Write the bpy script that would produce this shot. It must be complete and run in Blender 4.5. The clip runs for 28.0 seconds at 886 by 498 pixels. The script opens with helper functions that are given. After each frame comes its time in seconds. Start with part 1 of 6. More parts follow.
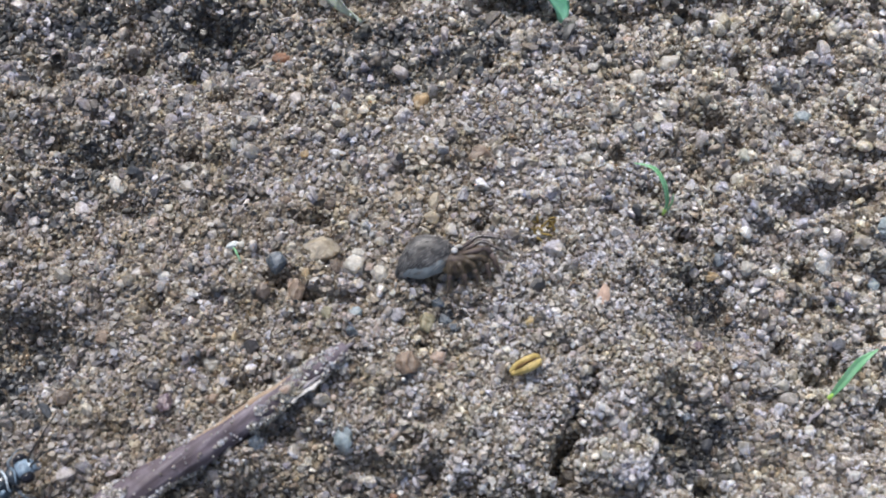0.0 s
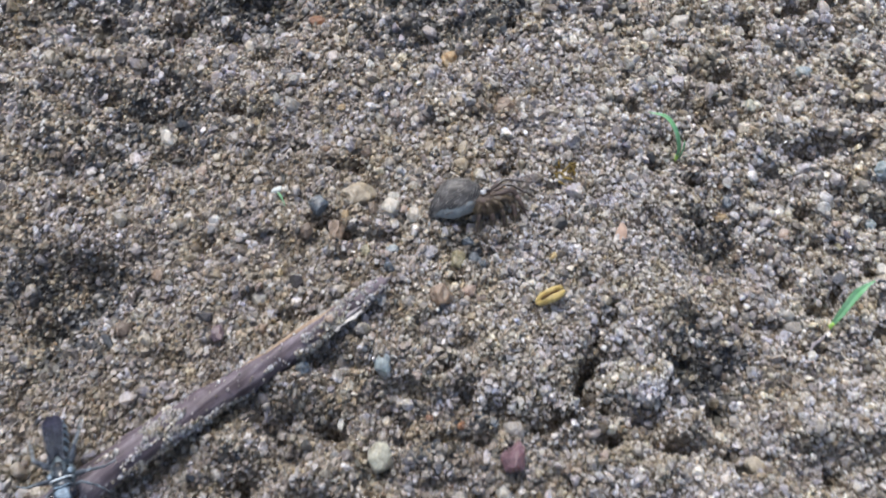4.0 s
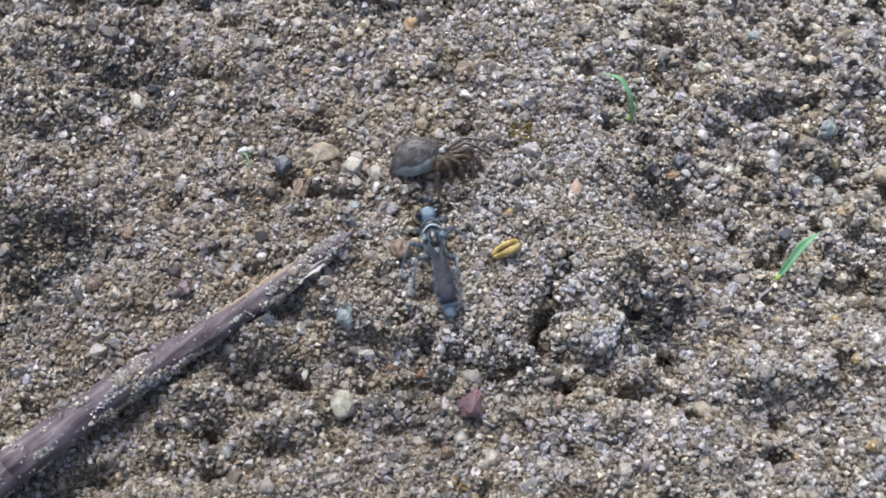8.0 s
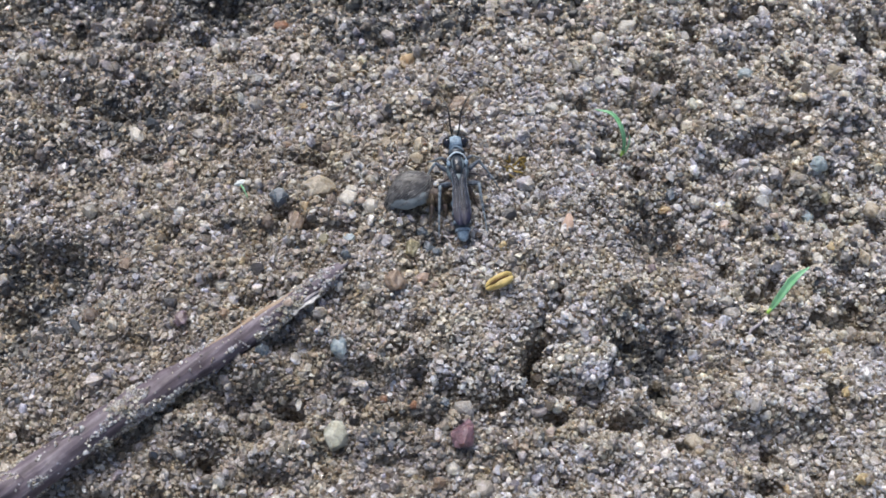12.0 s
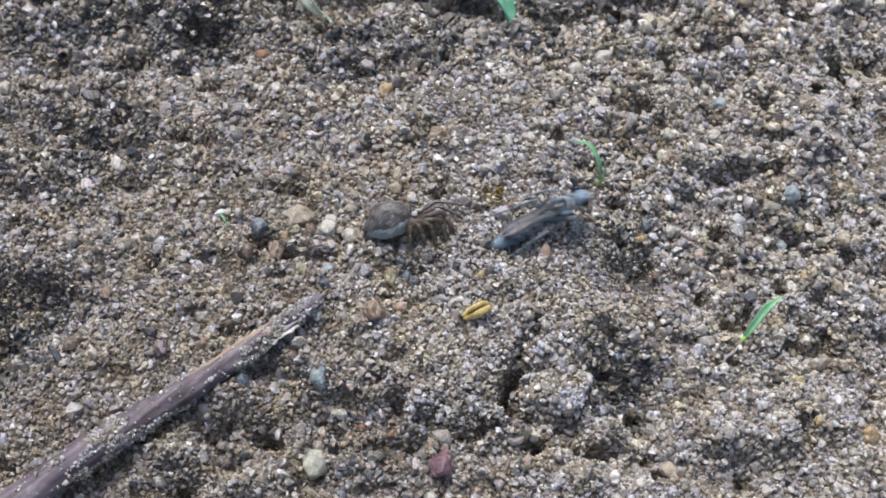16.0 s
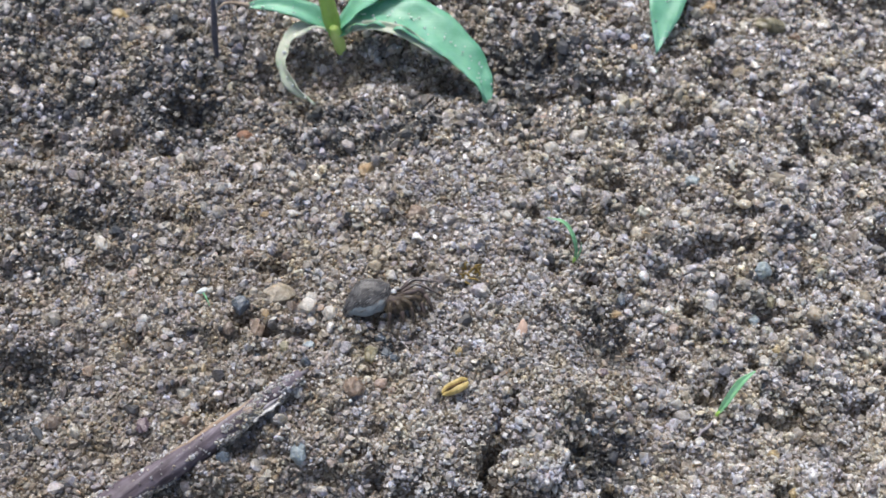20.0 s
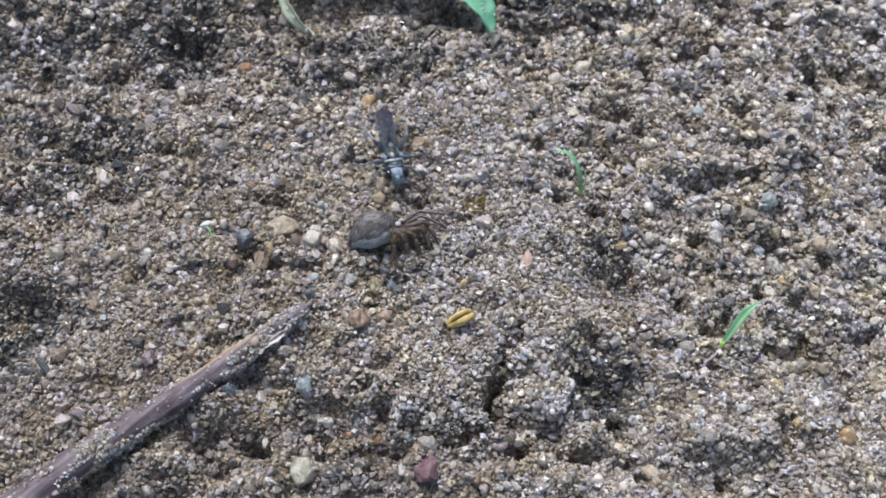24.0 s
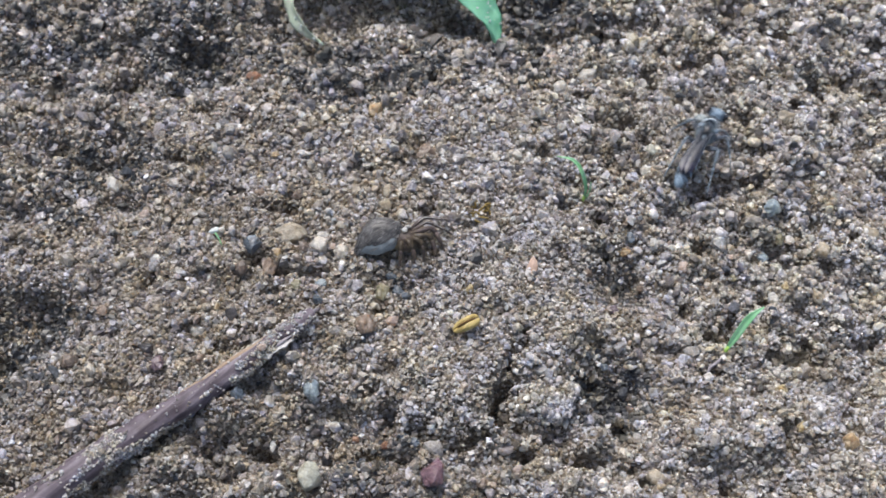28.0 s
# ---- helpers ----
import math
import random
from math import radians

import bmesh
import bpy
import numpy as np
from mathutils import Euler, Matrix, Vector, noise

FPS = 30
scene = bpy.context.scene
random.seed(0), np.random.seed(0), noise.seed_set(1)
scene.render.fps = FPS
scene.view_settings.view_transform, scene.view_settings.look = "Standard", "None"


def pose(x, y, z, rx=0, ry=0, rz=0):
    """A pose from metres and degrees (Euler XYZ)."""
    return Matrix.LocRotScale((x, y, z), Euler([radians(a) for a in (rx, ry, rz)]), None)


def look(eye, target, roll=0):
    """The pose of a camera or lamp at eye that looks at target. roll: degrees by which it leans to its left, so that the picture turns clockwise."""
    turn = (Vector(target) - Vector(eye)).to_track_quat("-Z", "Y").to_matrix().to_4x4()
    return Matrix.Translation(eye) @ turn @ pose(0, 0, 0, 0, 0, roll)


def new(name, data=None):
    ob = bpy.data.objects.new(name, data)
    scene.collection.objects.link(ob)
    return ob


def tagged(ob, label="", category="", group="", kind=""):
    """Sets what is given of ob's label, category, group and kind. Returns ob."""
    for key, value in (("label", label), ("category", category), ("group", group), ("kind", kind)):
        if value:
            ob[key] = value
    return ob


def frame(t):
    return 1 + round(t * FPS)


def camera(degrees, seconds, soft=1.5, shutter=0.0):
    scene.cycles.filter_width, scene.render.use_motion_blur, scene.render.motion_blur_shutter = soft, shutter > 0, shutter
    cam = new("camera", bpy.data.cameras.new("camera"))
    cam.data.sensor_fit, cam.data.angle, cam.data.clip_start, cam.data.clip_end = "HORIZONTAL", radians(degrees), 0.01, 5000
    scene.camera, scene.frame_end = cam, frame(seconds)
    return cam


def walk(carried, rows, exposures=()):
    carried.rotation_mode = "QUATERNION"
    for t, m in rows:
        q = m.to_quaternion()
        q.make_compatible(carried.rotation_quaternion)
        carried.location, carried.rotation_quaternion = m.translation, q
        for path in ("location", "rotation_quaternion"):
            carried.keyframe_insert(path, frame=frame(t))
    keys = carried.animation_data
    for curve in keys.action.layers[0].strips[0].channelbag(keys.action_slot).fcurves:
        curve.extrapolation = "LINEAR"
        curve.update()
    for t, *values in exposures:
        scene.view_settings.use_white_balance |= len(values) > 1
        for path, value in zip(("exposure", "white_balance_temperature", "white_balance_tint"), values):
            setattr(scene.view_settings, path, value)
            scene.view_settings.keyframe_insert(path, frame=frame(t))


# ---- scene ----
# ---- the camera and its path ----
cam = camera(40.0, 28.0, soft=1.65, shutter=0.5)

# seconds, eye and target in millimetres, roll in degrees
PATH = [
    (0, (-1.164, -54.686, 93.731), (-3.157, -6.840, -5.299), 0.53),
    (0.5, (-1.038, -56.573, 93.167), (-2.542, -6.092, -4.554), 0.93),
    (1, (-1.007, -56.451, 90.373), (-2.863, -8.631, -8.671), 0.54),
    (1.5, (-1.038, -55.924, 88.902), (-1.775, -7.662, -9.943), 1.76),
    (2, (-1.211, -56.219, 91.282), (-2.031, -7.696, -7.434), 1.62),
    (2.5, (-1.631, -57.166, 92.700), (-2.692, -7.763, -5.576), 1.44),
    (3, (-1.692, -57.939, 93.000), (-2.655, -8.488, -5.253), 1.58),
    (3.5, (-1.245, -59.167, 93.627), (-1.927, -8.778, -4.151), 1.73),
    (4, (-3.257, -62.954, 98.988), (-5.426, -15.201, -0.082), -0.00),
    (4.5, (-2.040, -67.348, 101.185), (-3.516, -20.233, 1.797), 0.59),
    (6.5, (-0.156, -67.627, 100.152), (-1.606, -18.172, 1.906), 0.66),
    (7, (-0.051, -67.889, 100.231), (-2.067, -19.205, 1.611), 0.14),
    (7.5, (0.140, -68.796, 100.080), (-1.320, -21.430, 0.811), 0.39),
    (8, (-0.299, -67.896, 100.815), (-1.584, -20.321, 1.643), 0.62),
    (8.5, (-0.196, -67.605, 99.871), (-1.168, -20.224, 0.603), 1.06),
    (9, (0.274, -67.748, 99.994), (-0.597, -17.811, 1.986), 1.19),
    (9.5, (0.034, -67.901, 100.530), (-1.046, -17.666, 2.677), 0.93),
    (10, (-0.413, -67.391, 101.921), (-1.245, -15.686, 4.833), 1.29),
    (10.5, (0.111, -67.799, 101.270), (-0.287, -17.243, 3.577), 1.78),
    (11, (0.437, -68.738, 100.734), (-0.462, -17.550, 3.374), 1.14),
    (11.5, (-0.163, -68.879, 101.089), (-1.308, -17.780, 3.684), 1.09),
    (12, (0.399, -69.053, 101.522), (-1.111, -18.209, 3.989), 0.76),
    (12.5, (-0.032, -69.039, 101.283), (-0.761, -17.995, 3.846), 1.52),
    (14.5, (0.586, -68.177, 102.017), (1.039, -17.326, 4.478), 2.74),
    (15, (1.511, -68.520, 102.342), (2.571, -17.814, 4.732), 3.20),
    (15.5, (1.574, -68.068, 103.017), (2.391, -17.682, 5.239), 2.98),
    (16, (1.030, -67.855, 103.508), (0.789, -16.283, 6.348), 2.01),
    (16.5, (0.866, -68.385, 102.723), (1.477, -16.464, 5.750), 2.86),
    (17, (1.289, -68.367, 102.925), (2.324, -16.594, 5.877), 3.12),
    (17.5, (1.684, -68.741, 102.697), (3.079, -18.134, 5.040), 3.27),
    (18, (1.974, -69.213, 103.061), (2.880, -18.586, 5.409), 2.81),
    (18.5, (2.067, -69.303, 103.289), (2.969, -19.086, 5.424), 2.91),
    (19, (1.773, -67.116, 104.156), (3.375, -16.238, 6.643), 3.66),
    (19.5, (1.466, -67.309, 105.445), (3.379, -10.270, 11.408), 3.58),
    (20, (1.470, -68.088, 105.784), (2.481, -11.126, 11.687), 2.87),
    (20.5, (1.887, -68.487, 104.506), (3.576, -13.168, 9.443), 3.36),
    (21, (1.782, -68.780, 103.377), (3.521, -14.563, 7.682), 3.42),
    (21.5, (1.620, -68.427, 103.574), (2.593, -15.429, 7.189), 2.85),
    (23.5, (1.260, -68.714, 104.014), (2.899, -17.269, 6.799), 3.16),
    (24, (0.969, -68.769, 104.878), (2.257, -16.310, 8.202), 2.92),
    (24.5, (1.172, -69.253, 104.222), (2.691, -17.220, 7.319), 3.21),
    (25, (1.373, -69.324, 104.585), (2.735, -16.951, 7.862), 3.09),
    (25.5, (1.193, -68.922, 104.935), (2.819, -16.679, 8.146), 3.22),
    (26, (0.997, -68.516, 105.883), (2.416, -15.188, 9.685), 3.00),
    (26.5, (1.583, -69.403, 105.199), (3.244, -16.787, 8.613), 3.17),
    (27, (1.975, -69.839, 105.078), (3.721, -16.953, 8.641), 3.25),
    (27.5, (1.125, -69.388, 105.463), (2.843, -16.268, 9.155), 3.34),
    (28, (0.821, -69.574, 105.594), (1.663, -16.338, 9.338), 2.49),
]
cam.data.dof.use_dof = True
cam.data.dof.focus_distance, cam.data.dof.aperture_fstop = 0.114, 58.0
walk(cam, [(t, look(Vector(eye) * 0.001, Vector(target) * 0.001, roll)) for t, eye, target, roll in PATH])

# ---- light: open shade under a bright hazy sky, a little brighter behind the scene ----
SUN_TURN, SUN_HEIGHT = 24.0, 60.0  # degrees to the left of +y, and above the horizon
world = bpy.data.worlds.new("sky")
scene.world = world
world.use_nodes = True
sky = world.node_tree.nodes.new("ShaderNodeTexSky")
sky.sky_type, sky.sun_disc = "NISHITA", False
sky.sun_elevation, sky.sun_rotation = radians(SUN_HEIGHT), radians(-SUN_TURN)
sky.air_density, sky.dust_density = 1.0, 4.0
haze = world.node_tree.nodes.new("ShaderNodeHueSaturation")
haze.inputs["Saturation"].default_value = 0.9
background = world.node_tree.nodes["Background"]
background.inputs["Strength"].default_value = 0.13
world.node_tree.links.new(sky.outputs["Color"], haze.inputs["Color"])
world.node_tree.links.new(haze.outputs["Color"], background.inputs["Color"])

sun = new("sun", bpy.data.lights.new("sun", "SUN"))
sun.data.energy, sun.data.angle, sun.data.color = 2.8, radians(16), (1.0, 0.98, 0.975)
sun.matrix_world = look(
    (-math.sin(radians(SUN_TURN)) * math.cos(radians(SUN_HEIGHT)), math.cos(radians(SUN_TURN)) * math.cos(radians(SUN_HEIGHT)), math.sin(radians(SUN_HEIGHT))),
    (0, 0, 0),
)
scene.view_settings.exposure = 0.10


# ---- the lie of the ground, in millimetres ----
MM = 0.001

RELIEF = []


def swell(x, y, up, wide, deep):
    """A rounded rise (or hollow, where up is negative) with its half-widths along x and y."""
    RELIEF.append((x, y, up, wide, deep))


PITS = []


def pit(x, y, down, wide, deep):
    """A small open hole between the crumbs."""
    PITS.append((x, y, down, wide, deep))


swell(0, -14, 2.2, 17, 9)
swell(30, -19, -2.7, 9, 8)
swell(-12, -34, -1.5, 9, 5)
swell(16, 6, 1.2, 14, 9)
swell(1.8, -26.2, 1.25, 4.6, 2.8)
swell(9.2, -20.5, 0.7, 2.4, 2.2)
swell(12, -23.5, 0.8, 2, 1.6)
swell(9.9, -20.7, -2.2, 0.20, 0.4)
swell(9.6, -21.8, -3.6, 0.32, 0.35)
swell(8.9, -22.8, -2.2, 0.30, 0.30)
swell(8.3, -24.0, -3.6, 0.26, 0.45)
swell(8.0, -25.3, -3.0, 0.42, 0.40)
swell(7.3, -26.2, -4.4, 0.40, 0.40)
swell(7.1, -27.5, -6.0, 0.62, 0.55)
swell(7.5, -28.9, -4.8, 0.50, 0.55)
swell(8.7, -29.9, -3.0, 0.8, 0.30)
swell(5.9, -30.5, -3.4, 0.7, 0.40)
swell(3.4, -31.4, -2.6, 1.1, 0.40)
swell(0.6, -30.9, -2.0, 0.7, 0.5)
swell(-2.6, -29.2, -2.6, 0.6, 0.8)
swell(-4.8, -26.6, -2.0, 0.6, 0.5)
swell(-3.0, -24.8, -1.6, 0.4, 0.5)
swell(5.8, -22.6, -1.4, 0.5, 0.4)
swell(18.3, -25.4, -2.6, 2.6, 2.4)
swell(19.2, -14.6, -3.3, 2.8, 2.2)
swell(15.4, -20.4, 0.9, 2.5, 2)
swell(-39, -20.5, -4.0, 4, 3)
swell(-36, -3.4, -1.3, 4.5, 3)
swell(-37, -11, -1.35, 4, 2.5)
swell(-26, -14, 0.6, 4, 2.4)
swell(-38, 12, -3.0, 6, 3.6)
swell(-16, 17, -2.7, 6, 3)
swell(-40, 4, 1, 5, 3)
swell(-22, 12, -2.16, 4, 2.6)
swell(-17.7, -31.6, -2.4, 0.8, 0.6)
swell(-18.8, -33.5, -2.2, 0.9, 0.6)
swell(-21.6, -37.6, -2.6, 1.1, 0.7)
swell(-14.5, -36.5, 0.9, 2.6, 1.6)
swell(-9.5, -29.5, -0.8, 2.2, 1.4)
swell(-2.2, -16, -1.76, 2.6, 1)
swell(-5, 19, -2.43, 6, 2.6)
swell(9, 20, -2.16, 4, 2.5)
swell(31, 4, -1.6, 3, 4)
swell(38, -2, 1.6, 2.4, 7)
swell(43, 2, -2.0, 2, 5)
swell(34, 13, 1.4, 3, 5)
swell(27, 12, -1.62, 2.5, 3.5)
swell(36, -27, 1, 5, 3)
swell(42, -22, -2.43, 2.2, 3)
swell(30, -34, -1.62, 5, 2)
swell(42, -34, 1.2, 5, 3)
swell(26, -30, 0.9, 3.5, 1.6)
swell(-30, -36, -1.35, 4, 2.4)
swell(-33, -1.5, -1.6, 2.2, 0.8)
swell(-30.5, -6.5, -2.43, 1.8, 1)
swell(-36, 3.5, -2.2, 2.3, 0.8)
swell(-28, 7.5, -2.43, 2.2, 1.2)
swell(-33, 9.5, -3.24, 1.6, 1.2)
swell(-26, 13.5, -3.51, 2.4, 1.4)
swell(-41, 8, -3.24, 1.8, 1.6)
swell(-41.5, -8, -1.8, 1.9, 0.9)
swell(-10, 13, -2.16, 2.4, 1)
swell(3, 17, -2.43, 2.6, 1.2)
swell(14, 17, -2.43, 1.8, 1)
swell(22, 18, -2.7, 2.2, 1.2)
swell(-37, -18, -2.7, 2, 1)
swell(-41, -23.5, -2.97, 2, 1)
swell(24, -6, -0.9, 1.6, 1.2)
swell(29, 8, -1.4, 1.2, 1.6)
swell(36, 9, -1.5, 1.4, 1.2)
swell(40, -8, -1.4, 1.2, 2)
swell(45, 13, -2.7, 1.6, 2)
swell(33, 18, -2.43, 1.6, 1.4)
swell(41, -27, -2.16, 1, 2)
swell(36, -31, -1.62, 1.4, 1)
swell(-25, -40.5, -2.97, 1.8, 1)
swell(-15.5, -39, -2.7, 1.6, 0.9)
swell(20.5, -13.6, -1.5, 1.8, 1.6)
swell(-18.8, -36.2, -1.6, 1.2, 0.7)
swell(-29.8, -42.2, -2.6, 1.8, 0.8)
swell(-15.0, -26.2, -1.8, 1.6, 0.6)
swell(19.0, -30.2, -1.8, 1.0, 0.8)
swell(19.5, -33.0, -1.8, 1.2, 0.7)
swell(-8.0, -31.0, -1.6, 1.0, 0.7)
swell(12, 14.5, -1.6, 1.6, 0.8)
swell(-11.8, -30.9, -0.6, 1.9, 1.1)
swell(-5.8, -30.6, -0.7, 1.9, 1.2)
swell(-9.4, -35.9, -0.9, 2.2, 1.2)
swell(-4, -33.5, -0.8, 5, 2.4)
# small pits, and crumbs heaped against the stick
pit(-17.9, -28.7, -1.5, 1.8, 0.9)
pit(-23.7, -34.0, -1.5, 1.8, 0.9)
pit(-12.4, -25.6, -1.2, 1.6, 0.9)
pit(-19.5, -32.2, 2.3, 1.02, 0.68)
pit(-21.5, -37.1, 2.3, 0.94, 0.59)
pit(-31.1, -41.4, 2.3, 1.02, 0.59)
pit(-33.4, -43.3, 2.3, 1.10, 0.68)
pit(-20.9, -41.0, 2.3, 0.85, 0.51)
pit(-8.0, -32.6, 2.0, 0.8, 0.5)
pit(-1.4, -32.6, 2.2, 0.9, 0.45)
pit(5.2, -33.2, 2.0, 0.7, 0.5)
pit(-14.6, -32.0, 2.6, 0.9, 0.7)
pit(-17.4, -34.6, 2.6, 1.0, 0.6)
pit(-5.0, -36.4, 1.8, 0.7, 0.4)
pit(9.6, -32.0, 2.0, 0.9, 0.4)
pit(14.0, -32.6, 2.0, 0.8, 0.5)
pit(22.4, 2.0, 1.2, 0.85, 0.51)
pit(21.7, -1.4, 1.2, 0.59, 0.59)
pit(17.6, -7.1, 2.3, 0.77, 0.34)
pit(13.9, -6.1, 2.3, 0.51, 0.42)
pit(18.0, -10.6, 2.3, 0.51, 0.42)
pit(31.5, -8.4, 1.2, 0.85, 0.85)
pit(28.9, -12.2, 2.3, 0.51, 0.59)
pit(36.9, -10.8, 2.3, 0.85, 0.42)
pit(40.5, -11.3, 2.3, 0.59, 0.68)
pit(25.6, -16.2, 2.3, 0.51, 0.77)
pit(33.7, -14.8, 2.3, 0.51, 0.68)
pit(-16.4, -13.6, 2.3, 0.77, 0.51)
pit(-13.9, -14.8, 2.3, 0.94, 0.42)
pit(-2.5, -15.8, 0.5, 0.51, 0.51)
pit(-10.6, -20.1, 2.3, 0.51, 0.42)
pit(-4.4, -18.3, 2.3, 0.51, 0.34)
pit(-33.5, 1.6, 2.3, 0.85, 0.68)
pit(-32.0, 2.0, 2.3, 0.51, 0.59)
pit(-25.9, -1.5, 2.3, 0.77, 0.51)
pit(-38.8, 0.0, 2.3, 0.85, 0.68)
pit(-23.9, 4.8, 2.3, 1.10, 0.42)
pit(-21.7, 9.9, 2.3, 0.68, 0.51)
pit(28.9, 1.9, 1.2, 0.51, 0.85)
pit(33.7, 1.6, 1.2, 0.68, 0.68)
pit(38.5, -1.7, 1.2, 1.36, 0.68)
pit(35.5, 1.3, 1.2, 0.77, 0.59)
pit(38.5, 6.6, 1.2, 0.59, 0.68)
pit(21.8, 7.0, 1.2, 0.85, 0.42)
pit(26.5, -3.9, 1.2, 0.51, 0.59)
pit(32.6, -4.1, 1.2, 0.42, 0.59)
pit(24.8, -3.4, 1.2, 0.51, 0.42)


def lattice(x, y, seed):
    """Smooth value noise between -1 and 1."""
    ix, iy = np.floor(x), np.floor(y)
    fx, fy = x - ix, y - iy
    fx, fy = fx * fx * (3 - 2 * fx), fy * fy * (3 - 2 * fy)

    def corner(a, b):
        v = np.sin(a * 127.1 + b * 311.7 + seed * 74.7) * 43758.5453
        return 2 * (v - np.floor(v)) - 1

    low = corner(ix, iy) * (1 - fx) + corner(ix + 1, iy) * fx
    high = corner(ix, iy + 1) * (1 - fx) + corner(ix + 1, iy + 1) * fx
    return low * (1 - fy) + high * fy


def crumbs(x, y, size, seed):
    """Rounded lumps of sand stuck together, with creases between them: about 0.5 on a lump, negative in a crease."""
    u, v = x / size, y / size
    iu, iv = np.floor(u), np.floor(v)
    near, tall = np.full_like(u, 9.0), np.zeros_like(u)
    for a in (-1, 0, 1):
        for b in (-1, 0, 1):
            cu, cv = iu + a, iv + b
            h = np.sin(cu * 127.1 + cv * 311.7 + seed * 74.7) * 43758.5453
            k = np.sin(cu * 269.5 + cv * 183.3 + seed * 31.9) * 24634.6345
            h, k = h - np.floor(h), k - np.floor(k)
            d = (u - cu - h) ** 2 + (v - cv - k) ** 2
            tall = np.where(d < near, (h * 7.3 + k * 3.1) % 1.0, tall)
            near = np.minimum(near, d)
    return (0.25 + 0.75 * tall) * (0.55 - 1.5 * np.minimum(near, 0.9))


def crumbly(x, y):
    """How loose and lumpy the sand is, 0 to 1: more so on the far side and to the east, and beside the stick."""
    near = 0.9 * np.exp(-(((x + 22) / 13) ** 2) - ((y + 36) / 7) ** 2) + 0.8 * np.exp(-(((x - 4) / 18) ** 2) - ((y + 33) / 5) ** 2)
    return np.clip(0.30 + (x - 12) / 45 + np.maximum(0, y - 5) / 40 + np.maximum(0, -25 - y) / 60 + near + np.clip((-26 - x) / 20, 0, 0.9), 0.14, 1.0)


def crust(x, y):
    """Where fine sand is caked together, 0 to 1."""
    a = np.exp(-(((x - 3.0) / 6.5) ** 2 + ((y + 27.5) / 4.6) ** 2) ** 2)
    b = np.exp(-(((x - 10.0) / 4.0) ** 2 + ((y + 19.5) / 5.0) ** 2) ** 2)
    c = np.exp(-((((x - 11.0) / 11.0) ** 2 + ((y + 14.5) / 6.5) ** 2) ** 2))
    return np.maximum(a, np.maximum(0.7 * b, 0.85 * c)) * np.clip(0.85 + 0.5 * lattice(x / 2.6, y / 2.2, 14), 0, 1)


def paleness(x, y):
    """The share of clear pale quartz in the sand, 0 to 1: more to the east and where it is caked."""
    return np.clip(0.32 + x / 70 + 0.65 * crust(x, y) - np.maximum(0, y - 8) / 60 - 0.35 * np.exp(-(((x + 4) / 9) ** 2) - ((y + 33.5) / 5) ** 2) + 0.35 * lattice(x / 5.5, y / 4.5, 15), 0.02, 0.95)


def smooth_height(x, y):
    x, y = np.asarray(x, float), np.asarray(y, float)
    z = np.zeros_like(x + y)
    x, y = x + 0.5 * lattice(x / 1.2, y / 1.2, 51), y + 0.5 * lattice(x / 1.2, y / 1.2, 52)
    for cx, cy, up, sx, sy in RELIEF:
        z = z + up * np.exp(-0.5 * (((x - cx) / sx) ** 2 + ((y - cy) / sy) ** 2))
    return z


def height(x, y):
    x, y = np.asarray(x, float), np.asarray(y, float)
    loose = crumbly(x, y)
    near = np.exp(-((np.hypot(x, y) / 120) ** 2))
    z = smooth_height(x, y) + 0.55 * lattice(x / 9, y / 9, 1) * near
    lump = lattice(x / 3.4, y / 3.4, 2) + 0.5 * lattice(x / 1.7, y / 1.7, 3)
    z = z + near * (0.36 + 0.64 * loose) * 1.25 * lump * (1 - 0.5 * crust(x, y))
    warp = 0.5 * lattice(x / 1.3, y / 1.3, 21)
    z = z + near * (0.30 + 0.85 * loose) * (1 - 0.75 * crust(x, y)) * (1.35 * crumbs(x + warp, y - warp, 2.7, 22) + 0.55 * crumbs(x - warp, y + warp, 1.3, 23))
    # small open pockets between the crumbs
    pocket = lattice(x / 2.3 + 0.4 * lump, y / 1.9, 6)
    z = z - near * (0.42 + 0.58 * loose) * 6.4 * np.clip(-0.42 - pocket, 0, 0.45) * (1 - 0.6 * crust(x, y))
    for cx, cy, down, sx, sy in PITS:
        z = z - 1.15 * down * np.exp(-0.5 * (((x - cx) / sx) ** 2 + ((y - cy) / sy) ** 2))
    z = z + near * (0.12 + 0.20 * loose) * lattice(x / 0.8, y / 0.8, 4)
    return z + 12.0 * lattice(x / 900, y / 900, 5) * (1 - near)


# ---- materials ----
def shader(name, rough=0.5, metal=0.0, specular=0.5):
    m = bpy.data.materials.new(name)
    m.use_nodes = True
    p = m.node_tree.nodes["Principled BSDF"]
    p.inputs["Roughness"].default_value, p.inputs["Metallic"].default_value = rough, metal
    p.inputs["Specular IOR Level"].default_value = specular
    return m, m.node_tree.nodes, m.node_tree.links, p


def ramp(nodes, stops, smooth=True):
    r = nodes.new("ShaderNodeValToRGB")
    r.color_ramp.interpolation = "LINEAR" if smooth else "CONSTANT"
    while len(r.color_ramp.elements) < len(stops):
        r.color_ramp.elements.new(0.5)
    for e, (at, c) in zip(r.color_ramp.elements, stops):
        e.position, e.color = at, (*c, 1)
    return r


